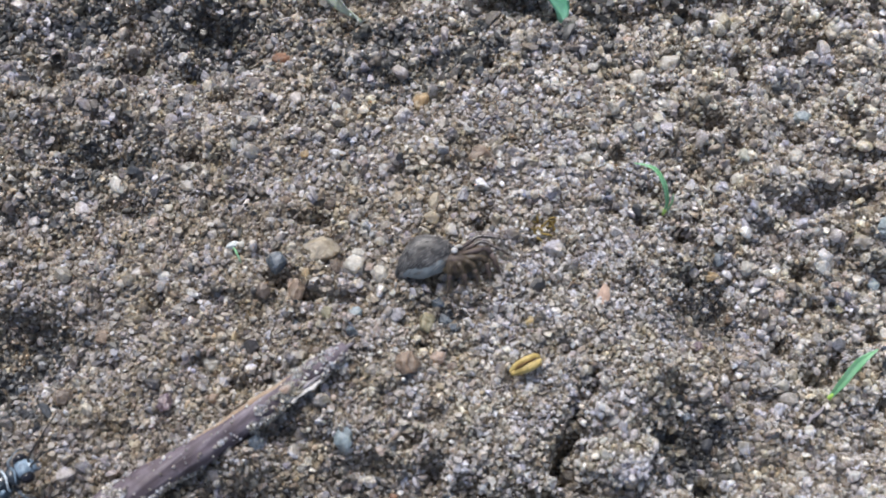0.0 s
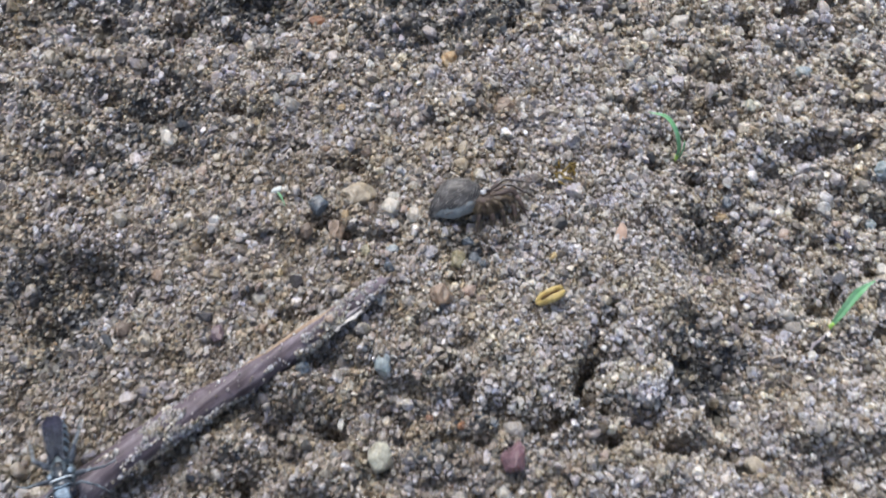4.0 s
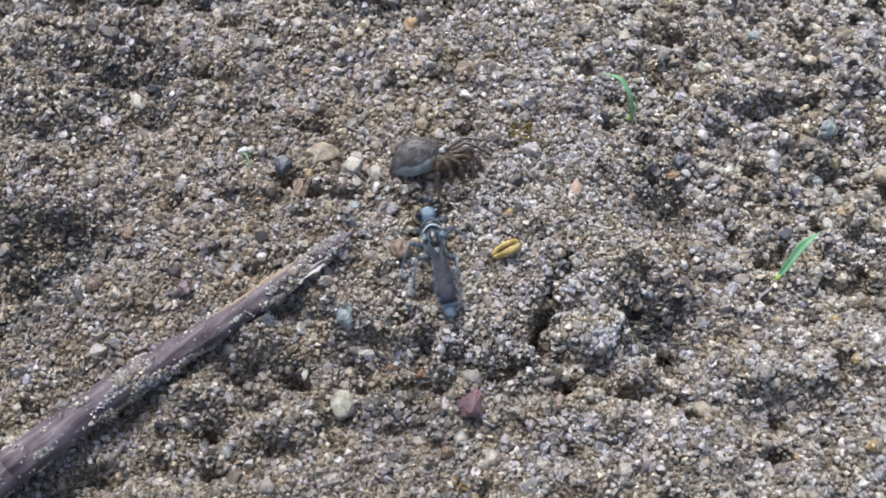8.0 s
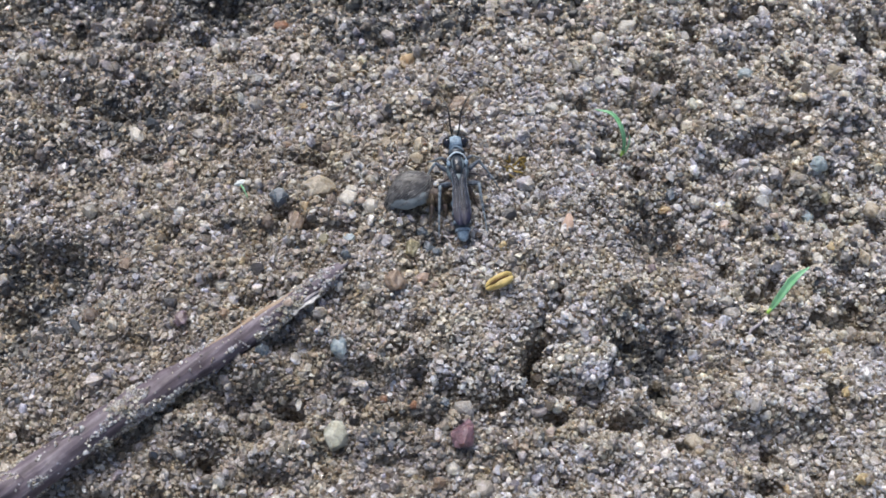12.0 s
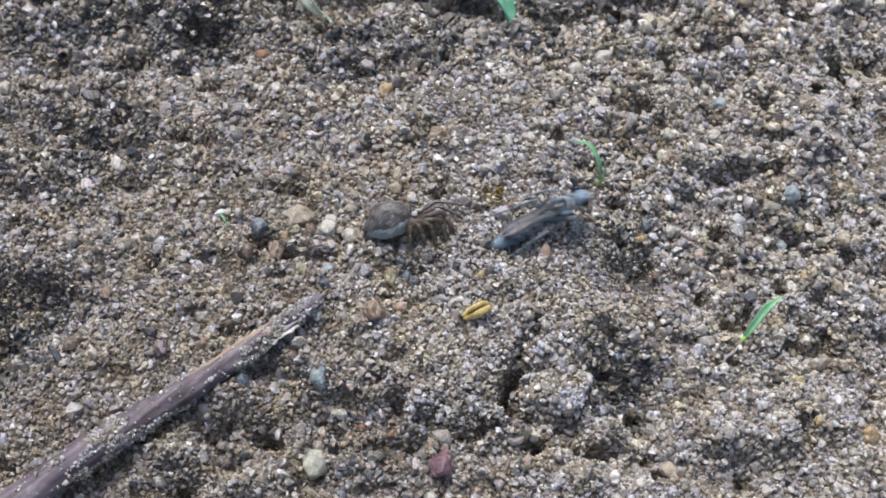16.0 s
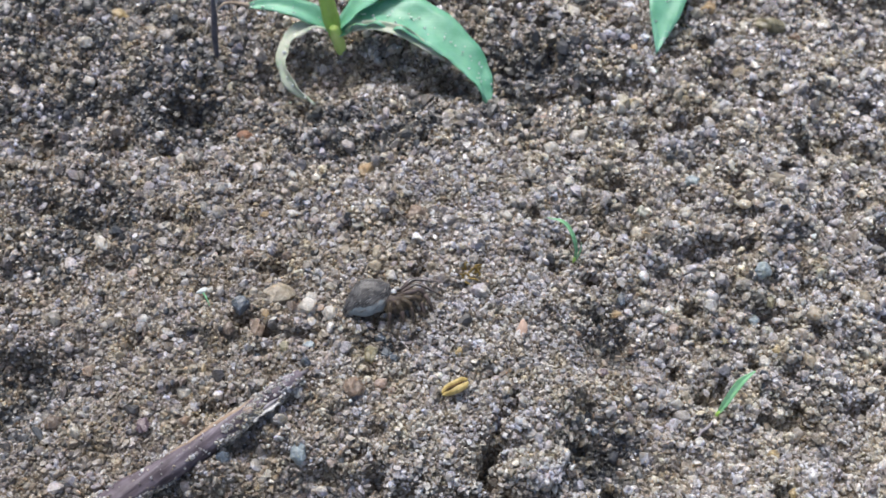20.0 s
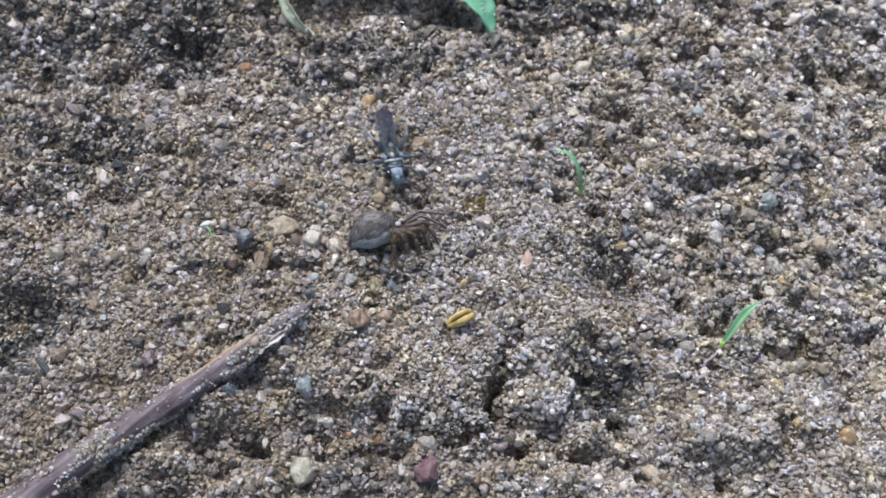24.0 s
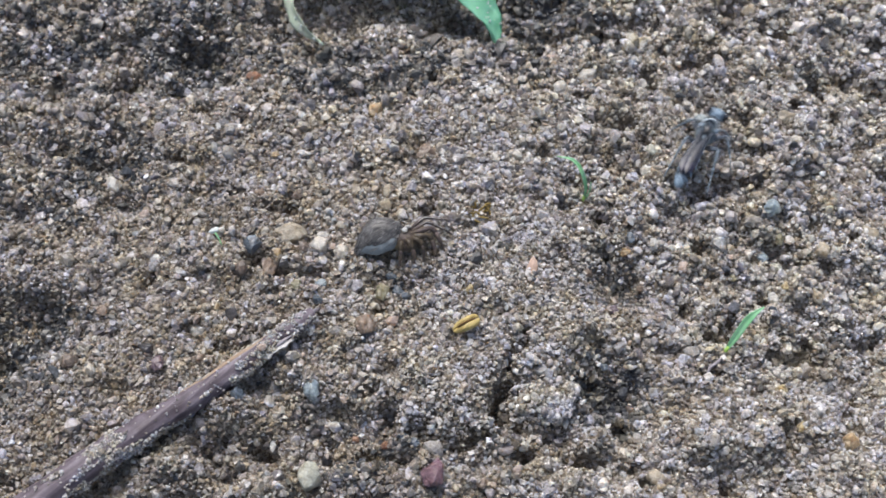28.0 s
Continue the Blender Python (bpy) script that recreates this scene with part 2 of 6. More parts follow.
def noise_at(nodes, links, scale, detail=3.0, rough=0.6):
    """Noise with a scale in features per metre of the thing itself."""
    co = nodes.new("ShaderNodeTexCoord")
    n = nodes.new("ShaderNodeTexNoise")
    n.inputs["Scale"].default_value, n.inputs["Detail"].default_value, n.inputs["Roughness"].default_value = scale, detail, rough
    links.new(co.outputs["Object"], n.inputs["Vector"])
    return n


def relief(nodes, links, p, source, strength, distance):
    b = nodes.new("ShaderNodeBump")
    b.inputs["Strength"].default_value, b.inputs["Distance"].default_value = strength, distance
    links.new(source, b.inputs["Height"])
    links.new(b.outputs["Normal"], p.inputs["Normal"])


def blend(nodes, links, a, b, fac, mode="MIX"):
    m = nodes.new("ShaderNodeMix")
    m.data_type, m.blend_type = "RGBA", mode
    for value, slot in ((a, 6), (b, 7)):
        if isinstance(value, tuple):
            m.inputs[slot].default_value = (*value, 1)
        else:
            links.new(value, m.inputs[slot])
    if isinstance(fac, float):
        m.inputs[0].default_value = fac
    else:
        links.new(fac, m.inputs[0])
    return m.outputs[2]


def mottled(name, dark, light, scale, rough=0.5, bump=0.3, depth=0.0001, metal=0.0, specular=0.5, fine=6.0):
    """Two tones in patches, a finer grain over them, and a slight relief."""
    m, nodes, links, p = shader(name, rough, metal, specular)
    big, small = noise_at(nodes, links, scale), noise_at(nodes, links, scale * fine, 2.0)
    r = ramp(nodes, [(0.3, dark), (0.7, light)])
    links.new(big.outputs["Fac"], r.inputs["Fac"])
    g = ramp(nodes, [(0.3, (0.7, 0.7, 0.7)), (0.7, (1.15, 1.15, 1.15))])
    links.new(small.outputs["Fac"], g.inputs["Fac"])
    links.new(blend(nodes, links, r.outputs["Color"], g.outputs["Color"], 0.6, "MULTIPLY"), p.inputs["Base Color"])
    relief(nodes, links, p, small.outputs["Fac"], bump, depth)
    return m


def grain_material(name, stops, low=0.25, high=0.65, clear=0.5, glassy=0.0, single=False):
    """Sand: each grain takes a colour and a gloss of its own."""
    m, nodes, links, p = shader(name, 0.5, 0.0, 1.0)
    if single:
        chance = nodes.new("ShaderNodeObjectInfo").outputs["Random"]
    else:
        chance = nodes.new("ShaderNodeNewGeometry").outputs["Random Per Island"]
    r = ramp(nodes, stops)
    links.new(chance, r.inputs["Fac"])
    again = nodes.new("ShaderNodeTexWhiteNoise")
    again.noise_dimensions = "1D"
    links.new(chance, again.inputs["W"])
    gloss = nodes.new("ShaderNodeMapRange")
    gloss.inputs["To Min"].default_value, gloss.inputs["To Max"].default_value = low, high
    links.new(again.outputs["Value"], gloss.inputs["Value"])
    links.new(gloss.outputs["Result"], p.inputs["Roughness"])
    tone = ramp(nodes, [(0.0, (0.32, 0.28, 0.24)), (0.20, (0.70, 0.67, 0.64)), (0.55, (1.02, 1.02, 1.01)), (0.86, (1.24, 1.24, 1.23)), (1.0, (1.52, 1.52, 1.50))])
    links.new(again.outputs["Value"], tone.inputs["Fac"])
    spots = noise_at(nodes, links, 3600.0, 4.0, 0.75)
    speck = ramp(nodes, [(0.34, (0.50, 0.45, 0.38)), (0.50, (0.98, 0.98, 0.98)), (0.64, (1.42, 1.42, 1.45))])
    links.new(spots.outputs["Fac"], speck.inputs["Fac"])
    c = blend(nodes, links, r.outputs["Color"], tone.outputs["Color"], 0.85, "MULTIPLY")
    # stains that run over many grains: yellowish here, bluish there
    for size, much in ((230.0, 0.9), (620.0, 0.8)):
        stain = noise_at(nodes, links, size, 2.0)
        hue = ramp(nodes, [(0.34, (1.05, 1.0, 0.86)), (0.50, (1.0, 0.99, 0.98)), (0.66, (0.98, 0.99, 1.08))])
        links.new(stain.outputs["Fac"], hue.inputs["Fac"])
        c = blend(nodes, links, c, hue.outputs["Color"], much, "MULTIPLY")
    links.new(blend(nodes, links, c, speck.outputs["Color"], 0.85, "MULTIPLY"), p.inputs["Base Color"])
    relief(nodes, links, p, spots.outputs["Fac"], 0.6, 0.00012)
    p.inputs["Transmission Weight"].default_value = glassy
    # quartz lets light spread inside
    p.inputs["Subsurface Weight"].default_value = clear
    p.inputs["Subsurface Radius"].default_value = (1.0, 0.85, 0.68)
    p.inputs["Subsurface Scale"].default_value = 0.0005
    return m


def soil_material():
    """Sandy soil: small grains of many browns, pressed together."""
    m, nodes, links, p = shader("sandy_soil", 0.75, 0.0, 0.3)
    co = nodes.new("ShaderNodeTexCoord")
    cells = nodes.new("ShaderNodeTexVoronoi")
    cells.inputs["Scale"].default_value = 2900.0
    links.new(co.outputs["Object"], cells.inputs["Vector"])
    pick = nodes.new("ShaderNodeSeparateColor")
    links.new(cells.outputs["Color"], pick.inputs["Color"])
    r = ramp(nodes, [(0.0, (0.075, 0.058, 0.042)), (0.35, (0.155, 0.128, 0.098)), (0.6, (0.215, 0.187, 0.155)), (0.85, (0.275, 0.250, 0.218)), (1.0, (0.350, 0.335, 0.310))])
    links.new(pick.outputs["Red"], r.inputs["Fac"])
    damp = noise_at(nodes, links, 260.0, 4.0)
    g = ramp(nodes, [(0.35, (0.62, 0.58, 0.52)), (0.65, (1.08, 1.08, 1.06))])
    links.new(damp.outputs["Fac"], g.inputs["Fac"])
    links.new(blend(nodes, links, r.outputs["Color"], g.outputs["Color"], 0.8, "MULTIPLY"), p.inputs["Base Color"])
    turned = nodes.new("ShaderNodeMath")
    turned.operation, turned.inputs[0].default_value = "SUBTRACT", 1.0
    links.new(cells.outputs["Distance"], turned.inputs[1])
    relief(nodes, links, p, turned.outputs[0], 0.8, 0.0003)
    return m


SAND = [
    (0.00, (0.087, 0.081, 0.076)), (0.07, (0.203, 0.193, 0.183)), (0.16, (0.315, 0.308, 0.303)), (0.25, (0.239, 0.238, 0.244)),
    (0.34, (0.364, 0.363, 0.364)), (0.43, (0.266, 0.247, 0.247)), (0.51, (0.320, 0.325, 0.353)), (0.59, (0.271, 0.264, 0.240)),
    (0.67, (0.321, 0.306, 0.317)), (0.75, (0.408, 0.413, 0.432)), (0.82, (0.206, 0.208, 0.215)), (0.88, (0.266, 0.264, 0.299)),
    (0.92, (0.081, 0.081, 0.088)), (0.95, (0.226, 0.243, 0.267)), (0.97, (0.310, 0.290, 0.248)), (1.00, (0.502, 0.510, 0.540)),
]
# dark soil tones, which also carry the painted shade of hollows and leaves
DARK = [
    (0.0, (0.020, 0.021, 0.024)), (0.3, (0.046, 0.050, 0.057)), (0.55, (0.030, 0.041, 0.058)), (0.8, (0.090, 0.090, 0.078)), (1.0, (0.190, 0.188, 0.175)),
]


def rich(stops, much):
    """The same tones, each further from grey."""
    return [(at, tuple(max(0.01, sum(c) / 3 + much * (v - sum(c) / 3)) for v in c)) for at, c in stops]


SAND = rich(SAND, 1.4)


def toned(gain, lift):
    return [(at, tuple(v * gain + w for v, w in zip(c, lift))) for at, c in SAND]


# sand tones browned and darkened: the warm shade between grains put into colour
def amber(stops):
    return [(at, (c[0] * 0.89, c[1] * 0.82, c[2] * 0.71)) for at, c in stops]


mat_sand = grain_material("sand_grain", SAND, 0.10, 0.48, 0.8)
mat_pale = grain_material("pale_sand_grain", toned(0.88, (0.176, 0.174, 0.160)), 0.07, 0.38, 0.9)
mat_amber = grain_material("gap_shade_grain", amber(SAND), 0.25, 0.65, 0.8)
mat_fine = grain_material("fine_sand_grain", toned(0.88, (0.150, 0.146, 0.139)), 0.2, 0.6, 0.7)
mat_pale_one = grain_material("pale_granule", toned(0.78, (0.160, 0.157, 0.160)), 0.15, 0.5, 0.9, single=True)
mat_brown_one = grain_material("brown_granule", SAND, 0.22, 0.6, 0.8, single=True)
mat_dark = grain_material("soil_and_shade_grain", DARK, 0.25, 0.6, 0.0)
mat_soil = soil_material()
mat_glint = grain_material("clear_quartz", [(0.0, (0.62, 0.60, 0.52)), (0.5, (0.80, 0.80, 0.78)), (1.0, (0.72, 0.70, 0.76))], 0.08, 0.3, 0.6, 0.25)

PEBBLE_TONES = {
    "tan": (0.400, 0.300, 0.185), "pale": (0.490, 0.470, 0.430), "slate": (0.115, 0.142, 0.175), "buff": (0.370, 0.325, 0.255),
    "grey": (0.330, 0.310, 0.290), "brown": (0.240, 0.185, 0.145), "umber": (0.160, 0.130, 0.110), "rose": (0.430, 0.345, 0.300),
    "ochre": (0.420, 0.330, 0.185), "white": (0.500, 0.495, 0.490), "mauve": (0.170, 0.130, 0.150), "olive": (0.270, 0.250, 0.170),
    "rust": (0.260, 0.150, 0.100), "red": (0.190, 0.118, 0.142), "milky": (0.420, 0.425, 0.365), "blue": (0.300, 0.360, 0.390),
}
mat_pebble = {
    key: mottled("pebble_" + key, tuple(v * 0.62 for v in c), tuple(min(v * 1.25, 0.85) for v in c), 1100.0, 0.28, 0.7, 0.00014, fine=4.0)
    for key, c in PEBBLE_TONES.items()
}
for stone in mat_pebble.values():
    inside = stone.node_tree.nodes["Principled BSDF"].inputs
    inside["Subsurface Weight"].default_value, inside["Subsurface Scale"].default_value = 0.85, 0.0016
    inside["Subsurface Radius"].default_value = (1.0, 0.85, 0.65)


# ---- building blocks ----
def obj_from(name, bm, material, smooth=True):
    me = bpy.data.meshes.new(name)
    bmesh.ops.recalc_face_normals(bm, faces=bm.faces[:])
    bm.to_mesh(me)
    bm.free()
    me.materials.append(material)
    me.polygons.foreach_set("use_smooth", [smooth] * len(me.polygons))
    return new(name, me)


def part(name, bm, material, parent, label="", smooth=True):
    """One mesh under a thing or under a part. The mesh is in the parent's space."""
    ob = obj_from(name, bm, material, smooth)
    ob.parent = parent
    return tagged(ob, label)


def thing(name, x, y, z, label, category, group="", turn=0.0):
    """An empty at a thing's base, which carries its parts. Millimetres and degrees."""
    ob = new(name)
    ob.matrix_basis = pose(x * MM, y * MM, z * MM, 0, 0, turn)
    ob.empty_display_size = 0.002
    return tagged(ob, label, category, group)


def ball(bm, at, radii, turn=None, level=3, rough=0.0, seed=0.0, cuts=0):
    """A rounded body in millimetres, uneven by rough and flattened by a few cuts."""
    rng = random.Random(int(seed * 1000) + 7)
    made = bmesh.ops.create_icosphere(bm, subdivisions=level, radius=1.0)["verts"]
    flats = []
    for _ in range(cuts):
        flats.append((Vector((rng.gauss(0, 1), rng.gauss(0, 1), rng.gauss(0, 1))).normalized(), rng.uniform(0.62, 0.9)))
    for v in made:
        p = v.co.copy()
        if rough:
            p *= 1 + rough * noise.noise(p * 1.6 + Vector((seed * 7.3, seed * 3.1, 0)))
        for n, d in flats:
            over = p.dot(n) - d
            if over > 0:
                p -= n * over * 0.9
        p = Vector((p.x * radii[0], p.y * radii[1], p.z * radii[2]))
        if turn is not None:
            p = turn @ p
        v.co = (p + Vector(at)) * MM
    return made


def tube(bm, points, radii, sides=8, rough=0.0, flat=1.0, seed=0.0):
    """A tapered limb through points, in millimetres, closed at both ends."""
    pts = [Vector(p) for p in points]
    rings = []
    side = None
    for n, p in enumerate(pts):
        way = (pts[min(n + 1, len(pts) - 1)] - pts[max(n - 1, 0)]).normalized()
        if side is None:
            side = way.orthogonal().normalized()
        side = (side - way * side.dot(way)).normalized()
        up = way.cross(side)
        ring = []
        for k in range(sides):
            a = 2 * math.pi * k / sides
            r = radii[n] * (1 + rough * noise.noise(Vector((p.x * 0.6 + seed, p.y * 0.6, k * 0.9))))
            ring.append(bm.verts.new((p + side * math.cos(a) * r + up * math.sin(a) * r * flat) * MM))
        rings.append(ring)
    for one, two in zip(rings, rings[1:]):
        for k in range(sides):
            bm.faces.new((one[k], one[(k + 1) % sides], two[(k + 1) % sides], two[k]))
    bm.faces.new(rings[0][::-1])
    bm.faces.new(rings[-1])


def bezier(points, count):
    """A smooth line through points (Catmull-Rom)."""
    p = [Vector(v) for v in points]
    p = [2 * p[0] - p[1], *p, 2 * p[-1] - p[-2]]
    out = []
    for n in range(count):
        u = n / (count - 1) * (len(p) - 3)
        k = min(int(u), len(p) - 4)
        f = u - k
        a, b, c, d = p[k : k + 4]
        out.append(0.5 * ((2 * b) + (c - a) * f + (2 * a - 5 * b + 4 * c - d) * f * f + (3 * b - a - 3 * c + d) * f**3))
    return out


def blade(bm, points, widths, side, fold=0.25, thick=0.08, count=22, wave=0.0, seed=0.0):
    """A leaf along a line: keeled, with a thickness, wavy at its edges. side: the way across it."""
    line = bezier(points, count)
    across = 6
    faces = []
    for layer in (0, 1):
        grid = []
        for n, p in enumerate(line):
            u = n / (count - 1) * (len(widths) - 1)
            k = min(int(u), len(widths) - 2)
            w = widths[k] + (widths[k + 1] - widths[k]) * (u - k)
            way = (line[min(n + 1, count - 1)] - line[max(n - 1, 0)]).normalized()
            s = Vector(side)
            s = (s - way * s.dot(way)).normalized()
            up = s.cross(way).normalized()
            if up.z < 0:
                up = -up
            row = []
            for j in range(across + 1):
                q = 2 * j / across - 1
                ripple = wave * noise.noise(Vector((n * 0.35 + seed, q * 1.3, seed))) * abs(q)
                spot = p + s * q * w * 0.5 + up * (abs(q) * fold * w * 0.5 + ripple - layer * thick)
                row.append(bm.verts.new(spot * MM))
            grid.append(row)
        for a, b in zip(grid, grid[1:]):
            for j in range(across):
                bm.faces.new((a[j], a[j + 1], b[j + 1], b[j]))
        faces.append(grid)
    top, low = faces
    for a in range(count - 1):
        for j in (0, across):
            bm.faces.new((top[a][j], top[a + 1][j], low[a + 1][j], low[a][j]))
    for a in (0, count - 1):
        for j in range(across):
            bm.faces.new((top[a][j], top[a][j + 1], low[a][j + 1], low[a][j]))


def mesh_of(name, verts, tris, material, smooth=True):
    me = bpy.data.meshes.new(name)
    me.from_pydata(verts, [], tris)
    me.materials.append(material)
    me.polygons.foreach_set("use_smooth", np.full(len(me.polygons), smooth))
    return new(name, me)


def grain_shapes(level, count, seed):
    """Sub-angular sand grains of about unit radius, and their triangles. Level 0: chips with eight corners."""
    bm = bmesh.new()
    if level:
        bmesh.ops.create_icosphere(bm, subdivisions=level, radius=1.0)
    else:
        bmesh.ops.create_cube(bm, size=1.3)
        bmesh.ops.triangulate(bm, faces=bm.faces[:])
    base = np.array([v.co[:] for v in bm.verts])
    tris = np.array([[v.index for v in f.verts] for f in bm.faces])
    bm.free()
    rng = np.random.default_rng(seed)
    shapes = []
    for _ in range(count):
        p = base * rng.uniform(0.84, 1.14, (len(base), 1)) if level else base + rng.uniform(-0.3, 0.3, base.shape)
        for _ in range(rng.integers(4, 9) if level else 0):
            n = rng.normal(size=3)
            n /= np.linalg.norm(n)
            over = p @ n - rng.uniform(0.33, 0.74)
            p = p - np.where(over > 0, over, 0)[:, None] * n
        shapes.append(p * rng.uniform(0.7, 1.4, 3) * 1.08)
    return np.array(shapes), tris


def grains(at, radius, level, rng, seed):
    """The corners and triangles of many turned grains: places in millimetres (n, 3) and radii (n)."""
    shapes, tris = grain_shapes(level, 24, seed)
    n, k = len(at), shapes.shape[1]
    q = rng.normal(size=(n, 4))
    q /= np.linalg.norm(q, axis=1)[:, None]
    w, x, y, z = q.T
    turn = np.stack([
        np.stack([1 - 2 * (y * y + z * z), 2 * (x * y - z * w), 2 * (x * z + y * w)], -1),
        np.stack([2 * (x * y + z * w), 1 - 2 * (x * x + z * z), 2 * (y * z - x * w)], -1),
        np.stack([2 * (x * z - y * w), 2 * (y * z + x * w), 1 - 2 * (x * x + y * y)], -1),
    ], 1)
    body = shapes[rng.integers(0, len(shapes), n)] * radius[:, None, None]
    verts = (np.einsum("nij,nkj->nki", turn, body) + at[:, None, :]) * MM
    return verts.reshape(-1, 3), (tris[None] + (np.arange(n) * k)[:, None, None]).reshape(-1, 3)


def scatter(name, at, radius, level, material, seed):
    """Many grains in one mesh; the small ones among them have fewer faces."""
    rng = np.random.default_rng(seed)
    large = radius >= (0.27 if level == 2 else 0.0)
    verts, faces = grains(at[large], radius[large], level, rng, seed)
    if not large.all():
        more, rest = grains(at[~large], radius[~large], level - 1, rng, seed + 100)
        verts, faces = np.concatenate([verts, more]), np.concatenate([faces, rest + len(verts)])
    return mesh_of(name, verts, faces, material, False)


# ---- the ground: one sheet out to the horizon, and the sand on it ----
def ground():
    def axis(low, high, step):
        core = np.arange(low, high + step / 2, step)
        out = 1.0 * np.cumprod(np.full(52, 1.22))
        return np.concatenate([low - out[::-1], core, high + out])

    xs, ys = axis(-62, 66, 0.52), axis(-56, 46, 0.52)
    gx, gy = np.meshgrid(xs, ys)
    verts = np.stack([gx, gy, height(gx, gy) - 0.04], -1).reshape(-1, 3) * MM
    nx, ny = len(xs), len(ys)
    a = (np.arange(ny - 1)[:, None] * nx + np.arange(nx - 1)[None]).ravel()
    quads = np.stack([a, a + 1, a + nx + 1, a + nx], -1)
    return tagged(mesh_of("ground", verts, quads, mat_soil), "damp brown sandy soil, uneven, with small hollows", "ground", kind="structure")


ground()

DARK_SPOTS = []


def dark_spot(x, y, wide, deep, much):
    """Where dark grains lie among the sand: humus, and shade put into their colour."""
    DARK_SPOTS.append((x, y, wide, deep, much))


# dark soil, and painted shade for the hollows and below the seedling's leaves
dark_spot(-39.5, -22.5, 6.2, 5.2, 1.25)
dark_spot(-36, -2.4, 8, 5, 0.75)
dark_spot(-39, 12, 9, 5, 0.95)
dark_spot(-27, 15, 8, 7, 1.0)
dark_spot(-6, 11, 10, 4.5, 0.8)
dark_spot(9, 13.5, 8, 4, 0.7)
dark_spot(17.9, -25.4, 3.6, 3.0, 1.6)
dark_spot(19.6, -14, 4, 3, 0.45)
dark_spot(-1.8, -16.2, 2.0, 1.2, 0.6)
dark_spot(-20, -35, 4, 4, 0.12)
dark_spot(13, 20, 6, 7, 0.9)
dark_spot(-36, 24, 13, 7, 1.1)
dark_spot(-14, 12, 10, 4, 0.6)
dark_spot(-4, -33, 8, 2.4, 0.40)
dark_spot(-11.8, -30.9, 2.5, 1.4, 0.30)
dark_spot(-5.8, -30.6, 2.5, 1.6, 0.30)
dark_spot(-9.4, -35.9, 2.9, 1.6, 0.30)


def field(cell, seed):
    """Jittered places over the part of the ground that is sanded."""
    rng = np.random.default_rng(seed)
    gx, gy = np.meshgrid(np.arange(-55, 62, cell), np.arange(-48, 37, cell))
    x = (gx + rng.uniform(-0.5, 0.5, gx.shape) * cell).ravel()
    y = (gy + rng.uniform(-0.5, 0.5, gy.shape) * cell).ravel()
    keep = (x > -(43 + np.minimum((y + 46) * 0.19, 10.5))) & (x < 43.5 + (y + 46) * 0.17)
    return x[keep], y[keep], rng


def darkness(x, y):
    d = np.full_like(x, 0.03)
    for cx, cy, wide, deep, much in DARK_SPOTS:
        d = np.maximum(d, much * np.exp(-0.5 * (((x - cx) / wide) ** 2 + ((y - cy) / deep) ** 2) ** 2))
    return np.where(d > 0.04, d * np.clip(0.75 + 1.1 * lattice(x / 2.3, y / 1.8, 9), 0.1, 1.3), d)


GRANULES = []


